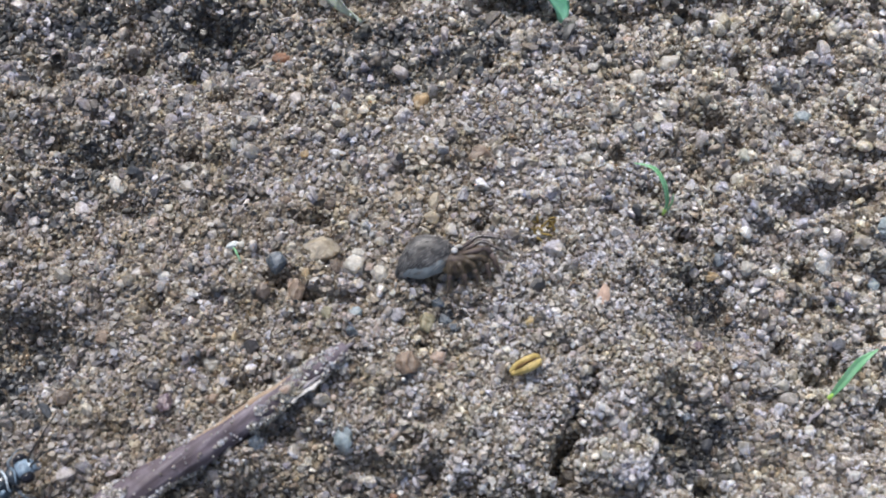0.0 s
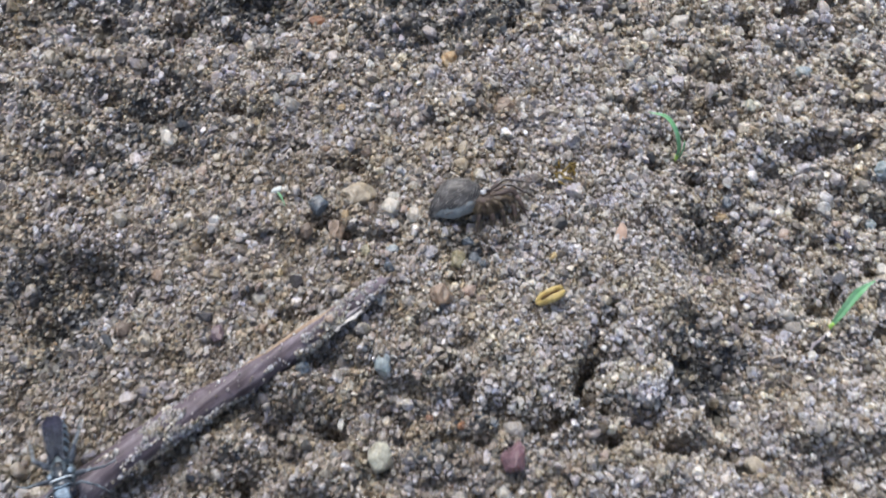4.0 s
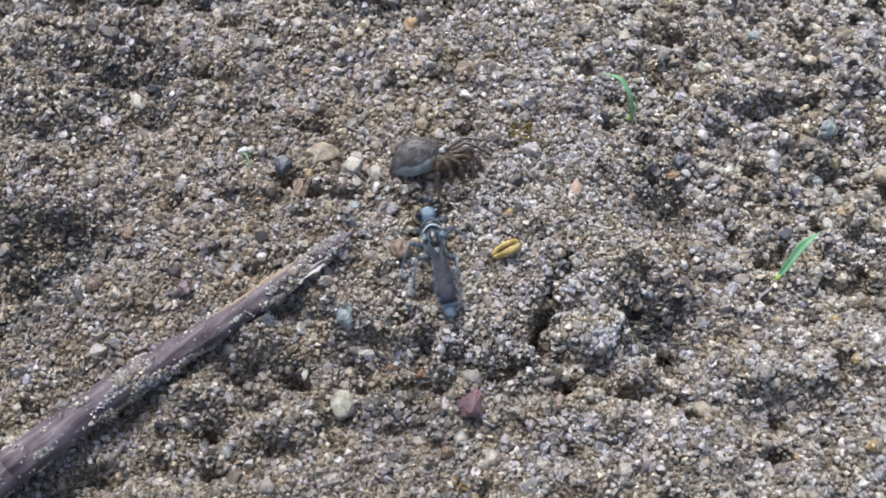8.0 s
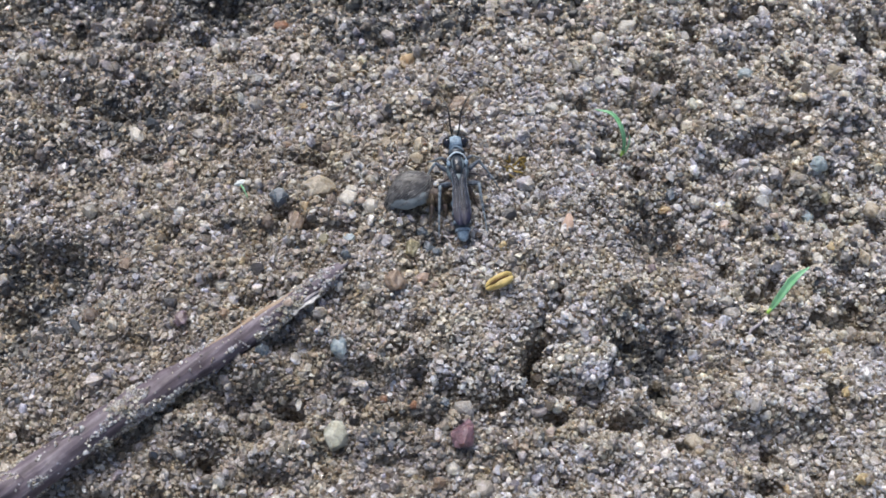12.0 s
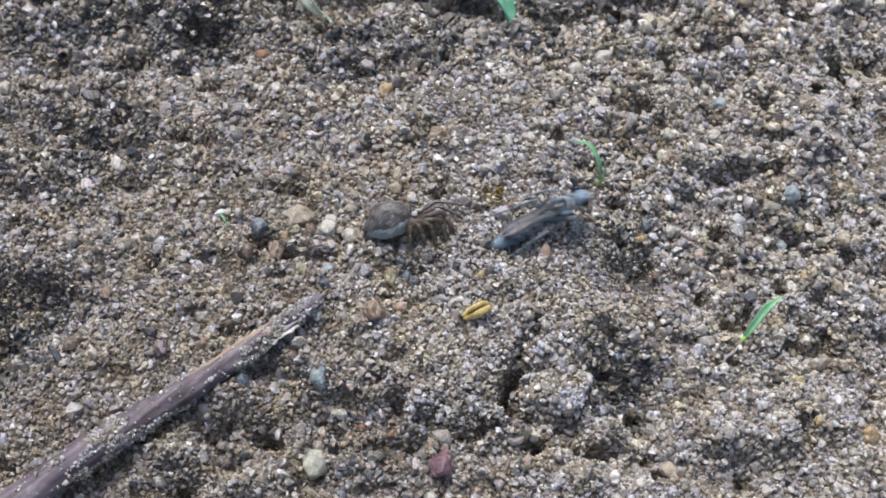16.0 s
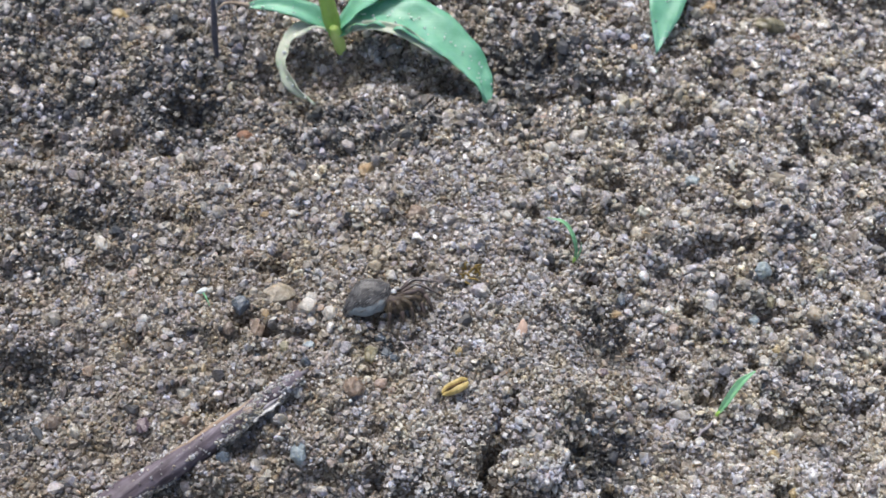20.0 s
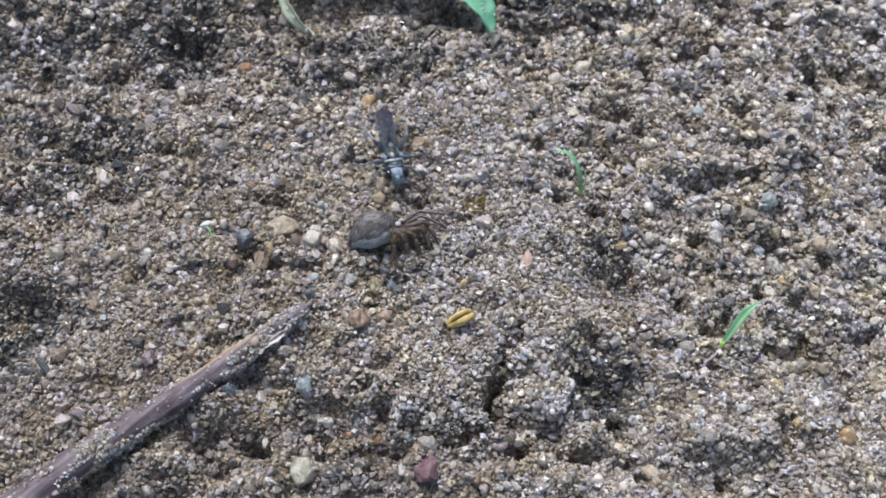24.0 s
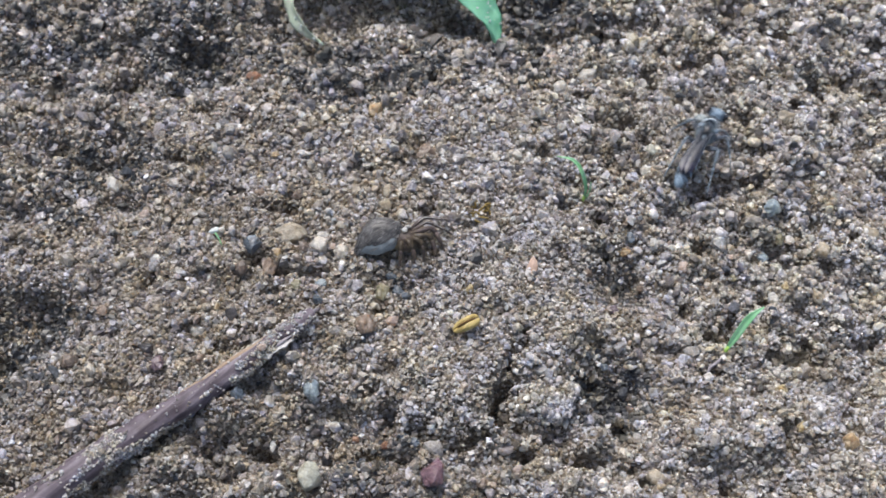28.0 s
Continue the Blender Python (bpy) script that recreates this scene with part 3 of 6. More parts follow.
def sand():
    # coarse grains, bedded in the finer ones
    x, y, rng = field(0.74, 11)
    caked, loose = crust(x, y), crumbly(x, y)
    keep = rng.uniform(0, 1, len(x)) > 0.65 * caked
    x, y, caked, loose = x[keep], y[keep], caked[keep], loose[keep]
    r = np.clip(0.23 * (0.92 + 0.25 * loose + 0.22 * np.clip((y + 14) / 22, 0, 1)) * np.exp(rng.normal(0, 0.36, len(x))), 0.15, 0.7)
    for a, b, wide in STONES:
        r = np.where(np.hypot(x - a, y - b) < wide + 0.5, np.minimum(r, 0.24), r)
    z = height(x, y) + r * rng.uniform(-0.35, 0.75, len(x))
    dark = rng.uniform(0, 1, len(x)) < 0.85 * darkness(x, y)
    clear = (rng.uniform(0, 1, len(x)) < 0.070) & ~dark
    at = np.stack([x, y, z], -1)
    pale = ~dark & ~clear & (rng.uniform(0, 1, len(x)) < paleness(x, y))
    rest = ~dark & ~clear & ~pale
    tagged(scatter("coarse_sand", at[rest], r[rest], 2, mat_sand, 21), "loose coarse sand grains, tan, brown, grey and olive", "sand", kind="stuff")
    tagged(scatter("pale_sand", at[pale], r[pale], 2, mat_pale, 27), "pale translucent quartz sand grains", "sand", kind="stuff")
    tagged(scatter("soil_and_shade_crumbs", at[dark], r[dark] * 1.05, 2, mat_dark, 22), "dark crumbs among the sand, part humus, part painted shade", "soil", kind="stuff")
    tagged(scatter("quartz_grains", at[clear], r[clear] * 0.62, 2, mat_glint, 23), "small bright clear quartz grains", "sand", kind="stuff")
    # scattered granules, larger and angular
    x, y, rng = field(1.5, 14)
    keep = rng.uniform(0, 1, len(x)) < np.clip(0.42 + 0.5 * lattice(x / 4.5, y / 4.5, 16) - 0.5 * crust(x, y) + 0.55 * np.exp(-(((x + 7) / 11) ** 2) - ((y + 9) / 11) ** 2) + 0.4 * np.clip((x - 18) / 14, 0, 1) * (y > -24) + 0.35 * np.clip((y + 8) / 14, 0, 1), 0.03, 1)
    for a, b, wide in STONES:
        keep &= np.hypot(x - a, y - b) > wide + 0.4
    x, y = x[keep], y[keep]
    r = np.clip(0.42 * np.exp(rng.normal(0, 0.24, len(x))), 0.30, 0.8)
    at = np.stack([x, y, height(x, y) + r * rng.uniform(0.0, 0.45, len(x))], -1)
    pale = rng.uniform(0, 1, len(x)) < 0.25 + 0.75 * paleness(x, y)
    # those in the middle of the place lie there one by one
    order = np.argsort(np.hypot(x - 2, (y + 14) * 1.2))
    middle = np.zeros(len(x), bool)
    middle[order[:300]] = True
    GRANULES.extend(zip(at[middle].tolist(), r[middle].tolist(), pale[middle].tolist()))
    at, r, pale = at[~middle], r[~middle], pale[~middle]
    tagged(scatter("pale_granules", at[pale], r[pale], 2, mat_pale, 29), "larger pale translucent quartz granules", "sand", kind="stuff")
    tagged(scatter("brown_granules", at[~pale], r[~pale], 2, mat_sand, 30), "larger brown and grey granules", "sand", kind="stuff")
    # medium grains that fill between them; the brown ones carry the gaps' painted shade
    x, y, rng = field(0.42, 12)
    r = np.clip(0.24 * np.exp(rng.normal(0, 0.28, len(x))), 0.12, 0.48)
    r *= 1 - 0.30 * crust(x, y)
    z = height(x, y) + r * rng.uniform(-0.7, 0.8, len(x)) - 0.03
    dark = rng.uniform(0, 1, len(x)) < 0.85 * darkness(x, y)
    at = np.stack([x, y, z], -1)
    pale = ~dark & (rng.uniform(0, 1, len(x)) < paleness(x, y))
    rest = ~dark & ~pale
    tagged(scatter("medium_sand", at[rest], r[rest], 1, mat_amber, 24), "brown medium sand grains filling the gaps, warm shade in their colour", "sand", kind="stuff")
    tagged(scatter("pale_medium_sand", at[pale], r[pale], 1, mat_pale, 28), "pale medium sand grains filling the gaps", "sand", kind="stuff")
    tagged(scatter("fine_soil_and_shade", at[dark], r[dark], 1, mat_dark, 25), "fine dark grains in the hollows, part soil, part painted shade", "soil", kind="stuff")
    # chips of sand that have rolled into the hollows, coloured with the hollows' shade
    x, y, rng = field(0.31, 17)
    here = height(x, y)
    rim = (height(x + 0.9, y) + height(x - 0.9, y) + height(x, y + 0.9) + height(x, y - 0.9)) / 4
    low = here < rim - 0.15
    x, y, here = x[low], y[low], here[low]
    r = np.clip(0.17 * np.exp(rng.normal(0, 0.3, len(x))), 0.09, 0.34)
    at = np.stack([x, y, here + 0.05 + r * rng.uniform(-0.2, 0.9, len(x))], -1)
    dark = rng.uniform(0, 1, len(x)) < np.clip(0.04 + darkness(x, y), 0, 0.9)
    tagged(scatter("hollow_sand", at[~dark], r[~dark], 0, mat_amber, 32), "brown sand in the hollows, warm shade in its colour", "sand", kind="stuff")
    tagged(scatter("hollow_soil_and_shade", at[dark], r[dark], 0, mat_dark, 33), "dark chips in the hollows, part soil, part painted shade", "soil", kind="stuff")
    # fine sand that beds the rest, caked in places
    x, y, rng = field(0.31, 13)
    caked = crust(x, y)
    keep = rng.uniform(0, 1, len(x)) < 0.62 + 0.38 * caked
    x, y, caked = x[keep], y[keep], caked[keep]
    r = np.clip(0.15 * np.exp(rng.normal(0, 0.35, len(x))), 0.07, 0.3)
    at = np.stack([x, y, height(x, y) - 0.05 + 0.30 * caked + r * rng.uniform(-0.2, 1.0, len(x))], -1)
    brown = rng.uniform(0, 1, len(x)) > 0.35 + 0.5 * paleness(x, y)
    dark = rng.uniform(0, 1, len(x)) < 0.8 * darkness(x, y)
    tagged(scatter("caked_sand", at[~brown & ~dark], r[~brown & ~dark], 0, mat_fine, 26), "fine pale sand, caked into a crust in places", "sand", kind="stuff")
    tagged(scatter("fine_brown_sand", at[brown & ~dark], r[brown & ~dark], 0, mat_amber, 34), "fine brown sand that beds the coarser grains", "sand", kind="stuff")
    tagged(scatter("fine_humus_and_shade", at[dark], r[dark], 0, mat_dark, 35), "finest dark grains among the sand, part humus, part painted shade", "soil", kind="stuff")



# ---- pebbles ----
PEBBLE_WORDS = {
    "tan": "rounded tan pebble", "pale": "pale cream quartz pebble", "slate": "dark blue-grey slate pebble", "buff": "rounded buff sandstone pebble",
    "grey": "light grey pebble", "brown": "dull brown rounded pebble", "umber": "dark brown pebble", "rose": "pinkish orange pebble",
    "ochre": "small yellow ochre pebble", "white": "small bright white quartz chip", "mauve": "dark purplish pebble", "olive": "olive-grey pebble",
    "rust": "rust-brown pebble", "red": "angular maroon stone", "milky": "milky white translucent quartz stone", "blue": "pale blue-grey translucent pebble",
}
STONES = []


def pebble(x, y, wide, deep, tone):
    STONES.append((x, y, max(wide, deep)))
    k = len(STONES)
    rng = random.Random(k)
    bm = bmesh.new()
    high = min(wide, deep) * rng.uniform(0.75, 0.95)
    sharp = tone in ("red", "white", "slate", "rose")
    ball(bm, (0, 0, 0), (wide, deep, high), Matrix.Rotation(rng.uniform(-0.5, 0.5), 3, "Z"), 4, 0.22 if tone == "milky" else 0.42, k * 0.37, 16 if sharp else 11)
    for v in bm.verts:
        v.co *= 1 + 0.05 * noise.noise(v.co * 2600 + Vector((k, 0, 0))) + 0.03 * noise.noise(v.co * 6000)
    ob = obj_from("pebble", bm, mat_pebble[tone], not sharp)
    ob.matrix_basis = pose(x * MM, y * MM, (float(height(x, y)) + 0.12 + 0.1 * high) * MM)
    tagged(ob, PEBBLE_WORDS[tone] + " half sunk in the sand", "pebble", "loose pebbles")


pebble(-5.9, 5.4, 1.05, 0.92, "tan")
pebble(39.7, -30.1, 1.13, 0.96, "tan")
pebble(20, -10.3, 0.78, 0.58, "tan")
pebble(-15.7, -1.2, 0.52, 0.48, "tan")
pebble(32.5, 29.2, 1.09, 0.86, "tan")
pebble(23.6, 23.2, 0.52, 0.55, "tan")
pebble(29.7, -37.5, 0.51, 0.48, "tan")
pebble(16.8, 10.5, 1.26, 1.26, "pale")
pebble(13.8, 8.1, 0.89, 0.81, "pale")
pebble(-10.2, -10.9, 0.65, 0.51, "pale")
pebble(-21.4, -20.6, 1.01, 0.78, "pale")
pebble(34.9, -5.8, 0.95, 0.85, "blue")
pebble(-32.3, -4.2, 0.71, 0.87, "pale")
pebble(6.8, -1.4, 0.45, 0.65, "pale")
pebble(9, -0.8, 0.68, 0.53, "pale")
pebble(0.6, -37.1, 0.8, 0.73, "pale")
pebble(25.5, -19.8, 0.76, 0.57, "pale")
pebble(38.2, 2.4, 0.72, 0.69, "pale")
pebble(23, -9.7, 0.67, 0.59, "pale")
pebble(33.8, 8.6, 0.61, 0.51, "pale")
pebble(7.4, -12.6, 0.48, 0.45, "pale")
pebble(-10.7, -0, 0.46, 0.48, "pale")
pebble(13.7, 3, 0.58, 0.49, "pale")
pebble(27.5, 0.8, 0.7, 0.62, "pale")
pebble(26.4, -27.4, 0.53, 0.5, "pale")
pebble(3.7, -33.7, 0.45, 0.42, "pale")
pebble(-38.3, 21.7, 0.87, 0.84, "pale")
pebble(47.5, 19.9, 0.8, 0.7, "pale")
pebble(25.4, -40.2, 0.65, 0.52, "pale")
pebble(-13.4, -31.2, 0.35, 0.95, "pale")
pebble(1.9, -42, 0.43, 0.35, "pale")
pebble(7.5, -39.4, 0.49, 0.46, "pale")
pebble(-16.9, -12.1, 1.03, 0.97, "slate")
pebble(-10.1, -26.7, 0.77, 1.25, "blue")
pebble(-2.5, -15.8, 0.8, 0.73, "slate")
pebble(-1.7, -17.1, 0.53, 0.55, "slate")
pebble(-16.8, -27.7, 0.78, 0.66, "slate")
pebble(-10, -18.3, 0.63, 0.55, "slate")
pebble(17.3, -23, 0.43, 0.45, "slate")
pebble(29.2, 6.3, 0.97, 0.76, "blue")
pebble(-1.4, -30.7, 0.61, 0.48, "slate")
pebble(-0.4, -31.3, 0.6, 0.42, "slate")
pebble(-13.3, -10.6, 1.42, 1.26, "buff")
pebble(37.5, 5.7, 1.09, 1.02, "buff")
pebble(-4, -5.8, 0.55, 0.87, "buff")
pebble(-4.1, -7.5, 0.77, 0.63, "buff")
pebble(21.7, -33.6, 0.92, 0.76, "buff")
pebble(45.1, -7.5, 1.06, 0.87, "buff")
pebble(10.3, 11, 0.54, 0.57, "buff")
pebble(30.8, -9, 0.57, 0.54, "buff")
pebble(2.6, -12, 0.48, 0.45, "buff")
pebble(-28.2, -17, 0.6, 0.52, "buff")
pebble(31.8, -27.3, 0.59, 0.5, "buff")
pebble(29.1, -24.9, 0.54, 0.51, "buff")
pebble(-43.9, 17.4, 0.66, 0.63, "buff")
pebble(35.5, 21, 0.79, 0.83, "buff")
pebble(42.5, 16.1, 0.59, 0.62, "buff")
pebble(3.4, -35.5, 0.39, 0.36, "buff")
pebble(-23.7, -42.5, 0.69, 0.52, "buff")
pebble(33.2, -32.2, 0.52, 0.49, "buff")
pebble(-10.3, -12.1, 0.97, 0.96, "pale")
pebble(-8, -12.9, 0.8, 0.84, "pale")
pebble(-25.7, -4.6, 0.8, 0.6, "grey")
pebble(25.8, -20.9, 0.92, 0.8, "grey")
pebble(-8.1, -21.3, 0.57, 0.49, "grey")
pebble(20.4, -29.7, 0.72, 0.65, "grey")
pebble(38, -21, 0.89, 0.7, "grey")
pebble(-24.8, -16.2, 0.54, 0.57, "grey")
pebble(-22.4, -8.2, 0.56, 0.53, "grey")
pebble(-8.1, -8.1, 0.49, 0.46, "grey")
pebble(18.6, 3.6, 0.52, 0.49, "grey")
pebble(-5.9, -35.6, 0.51, 0.48, "grey")
pebble(-29.1, 22.9, 0.92, 0.83, "grey")
pebble(53, 30.2, 0.99, 0.74, "grey")
pebble(-3.1, -37.4, 0.88, 0.46, "grey")
pebble(-10.1, -41.2, 0.78, 0.61, "grey")
pebble(-15.7, -42.1, 0.78, 0.82, "grey")
pebble(-9.8, -32.1, 0.5, 0.63, "grey")
pebble(-32.1, -43.3, 0.65, 0.53, "grey")
pebble(14.2, -40.6, 0.49, 0.46, "grey")
pebble(-15.1, -14.3, 0.81, 1.02, "brown")
pebble(-5.4, -20.6, 1.19, 1.2, "brown")
pebble(-0.2, -0.8, 1.08, 1.01, "brown")
pebble(16, -13.1, 0.6, 0.57, "brown")
pebble(-31, -18.6, 0.66, 0.58, "brown")
pebble(-20.7, -24.1, 0.53, 0.55, "brown")
pebble(-21.4, -26.7, 0.58, 0.55, "brown")
pebble(-16.8, -6.1, 0.56, 0.47, "brown")
pebble(5.1, 0.3, 0.51, 0.48, "brown")
pebble(21.7, -13.5, 0.5, 0.47, "brown")
pebble(5.7, -35, 0.65, 0.53, "brown")
pebble(42.7, 26.7, 0.82, 0.72, "brown")
pebble(-0.5, -38.4, 0.63, 0.61, "brown")
pebble(10.1, -41.2, 0.53, 0.46, "brown")
pebble(-28.7, -41.2, 0.6, 0.53, "brown")
pebble(21.4, -38.4, 0.6, 0.47, "brown")
pebble(-17.8, -14.6, 0.81, 0.79, "umber")
pebble(-11.8, -12.3, 0.59, 0.74, "umber")
pebble(-33.3, -24.1, 0.93, 0.86, "umber")
pebble(-6.6, -23.4, 0.62, 0.6, "umber")
pebble(-12.8, -19.9, 0.63, 0.55, "umber")
pebble(39.8, -11.9, 0.8, 0.66, "umber")
pebble(-13, -6.1, 0.5, 0.53, "umber")
pebble(-2.9, -19.6, 0.83, 0.66, "rose")
pebble(-1.8, -20, 0.52, 0.44, "rose")
pebble(-7.1, -27.3, 0.51, 0.7, "rose")
pebble(-28.3, -8.1, 0.68, 0.54, "rose")
pebble(9, -33.6, 0.45, 0.42, "rose")
pebble(13.1, 13, 0.86, 0.84, "rose")
pebble(4.4, -16.7, 0.47, 0.5, "ochre")
pebble(35.6, -28.5, 0.53, 0.62, "ochre")
pebble(-27.8, 8.4, 0.61, 0.58, "ochre")
pebble(34.2, -24.6, 0.65, 0.57, "ochre")
pebble(-4.3, -32.3, 0.51, 0.53, "ochre")
pebble(-35.1, 26, 0.95, 0.92, "ochre")
pebble(36.1, -36.8, 0.88, 0.65, "ochre")
pebble(-6.4, -19.5, 0.27, 0.27, "white")
pebble(2.5, -17.7, 0.22, 0.24, "white")
pebble(-20.4, -20, 0.35, 0.32, "white")
pebble(13.5, -28.8, 0.42, 0.75, "white")
pebble(15.2, -30.0, 0.34, 0.85, "white")
pebble(40.7, -15.5, 0.45, 0.43, "white")
pebble(38.9, 9.7, 0.53, 0.52, "white")
pebble(-11.1, -3.4, 0.4, 0.5, "pale")
pebble(-43.2, 22.6, 0.58, 0.46, "white")
pebble(-40, 20.5, 0.48, 0.45, "white")
pebble(-24.8, -24.3, 0.74, 0.73, "mauve")
pebble(18.5, -17.1, 0.49, 0.46, "mauve")
pebble(-4.1, -16.6, 0.79, 1, "olive")
pebble(40.1, 28.3, 1.78, 1.29, "olive")
pebble(-19.2, 10, 0.92, 0.83, "rust")
pebble(-3.1, -31.4, 0.46, 0.43, "rust")
pebble(-5.9, -30.6, 0.4, 0.37, "rust")
pebble(1.5, -34.4, 1.18, 1.5, "red")
pebble(-9.8, -34.2, 1.2, 1.5, "milky")
pebble(-15.6, -13.3, 0.48, 1.00, "rose")
pebble(-14.8, -17.3, 0.53, 0.70, "slate")
pebble(-12.2, -16.5, 0.48, 0.58, "olive")
pebble(-9.9, -16.5, 0.58, 0.52, "blue")
pebble(-9.0, -12.3, 0.43, 0.47, "rose")
pebble(-3.3, -14.8, 0.63, 0.52, "slate")
pebble(5.7, -6.0, 0.55, 0.60, "grey")
pebble(20.5, -9.0, 0.44, 0.85, "slate")
pebble(22.9, 0.4, 0.58, 0.77, "milky")
pebble(35.7, -8.3, 0.50, 0.78, "olive")
pebble(27.3, -9.4, 0.66, 0.61, "tan")
pebble(25.7, -11.9, 0.58, 0.87, "rose")
pebble(30.6, -10.6, 0.55, 0.36, "rose")
pebble(35.4, -11.1, 0.71, 0.50, "milky")
pebble(36.9, -11.7, 0.57, 0.46, "grey")
pebble(38.4, -11.7, 0.82, 0.77, "grey")
pebble(39.8, -9.8, 0.77, 0.85, "buff")
pebble(40.8, -11.3, 0.51, 0.56, "buff")
pebble(34.1, -9.8, 0.57, 0.74, "blue")
pebble(29.8, -13.8, 0.76, 0.54, "grey")
pebble(34.6, -14.7, 0.62, 0.73, "pale")
pebble(37.1, -14.6, 0.62, 0.68, "grey")
pebble(38.8, -14.7, 0.63, 0.87, "buff")
pebble(35.6, -13.9, 0.41, 0.45, "ochre")
pebble(28.6, -15.4, 0.49, 0.71, "grey")
pebble(24.9, -15.9, 0.51, 0.51, "grey")
pebble(30.8, -12.6, 0.43, 0.42, "olive")
pebble(-10.8, -19.7, 0.47, 0.46, "grey")
pebble(-14.3, -13.0, 0.43, 0.47, "tan")
pebble(-13.0, -15.4, 0.43, 0.41, "buff")

sand()


# ---- the dry stick ----
def bark_material():
    """Greyed purple bark with streaks along the stick and paler scuffed patches."""
    m, nodes, links, p = shader("weathered_bark", 0.6, 0.0, 0.4)
    co = nodes.new("ShaderNodeTexCoord")
    turn = nodes.new("ShaderNodeMapping")
    turn.inputs["Rotation"].default_value = (0, 0, radians(-44))
    links.new(co.outputs["Object"], turn.inputs["Vector"])
    fine = nodes.new("ShaderNodeMapping")
    fine.inputs["Scale"].default_value = (160, 1900, 1900)
    links.new(turn.outputs["Vector"], fine.inputs["Vector"])
    streak = nodes.new("ShaderNodeTexNoise")
    streak.inputs["Scale"].default_value, streak.inputs["Detail"].default_value = 1.0, 4.0
    links.new(fine.outputs["Vector"], streak.inputs["Vector"])
    c = ramp(nodes, [(0.28, (0.070, 0.057, 0.068)), (0.44, (0.108, 0.089, 0.106)), (0.54, (0.140, 0.119, 0.142)), (0.64, (0.184, 0.162, 0.184)), (0.78, (0.290, 0.268, 0.278))])
    links.new(streak.outputs["Fac"], c.inputs["Fac"])
    patch = noise_at(nodes, links, 520.0, 7.0, 0.7)
    g = ramp(nodes, [(0.34, (0.62, 0.56, 0.56)), (0.50, (1.0, 0.98, 1.0)), (0.66, (1.45, 1.45, 1.48))])
    links.new(patch.outputs["Fac"], g.inputs["Fac"])
    links.new(blend(nodes, links, c.outputs["Color"], g.outputs["Color"], 0.8, "MULTIPLY"), p.inputs["Base Color"])
    relief(nodes, links, p, streak.outputs["Fac"], 0.6, 0.0003)
    return m


mat_bark = bark_material()
mat_greywood = mottled("torn_grey_wood", (0.170, 0.150, 0.175), (0.520, 0.490, 0.520), 650.0, 0.6, 0.5, 0.0002)
mat_paper = mottled("white_papery_husk", (0.480, 0.530, 0.530), (0.720, 0.770, 0.760), 900.0, 0.45)
mat_wood = mottled("bare_dry_wood", (0.290, 0.205, 0.140), (0.460, 0.370, 0.285), 300.0, 0.7, 0.4, 0.0002)
mat_pith = mottled("pale_torn_wood", (0.470, 0.450, 0.430), (0.700, 0.690, 0.680), 500.0, 0.6, 0.4, 0.0002)


STICK_WAY = [(-10.2, -19.9), (-12.6, -21.8), (-15.4, -24.1), (-21.0, -28.2), (-27.1, -32.6), (-34.2, -39.0), (-42.0, -47.2), (-50, -56)]
STICK_SIZE = [0.62, 0.88, 1.02, 1.18, 1.36, 1.54, 1.68, 1.74]


def stick_top(x, y):
    """How high the stick's back stands at places, far below the ground beside it."""
    top = np.full_like(np.asarray(x, float), -99.0)
    for (ax, ay), (bx, by), ra, rb in zip(STICK_WAY, STICK_WAY[1:], STICK_SIZE, STICK_SIZE[1:]):
        dx, dy = bx - ax, by - ay
        u = np.clip(((x - ax) * dx + (y - ay) * dy) / (dx * dx + dy * dy), 0, 1)
        px, py, r = ax + u * dx, ay + u * dy, ra + (rb - ra) * u
        off = np.hypot(x - px, y - py) / r
        top = np.maximum(top, np.where(off < 1, smooth_height(px, py) + r * (0.75 + np.sqrt(np.maximum(0, 1 - off * off))), -99.0))
    return top


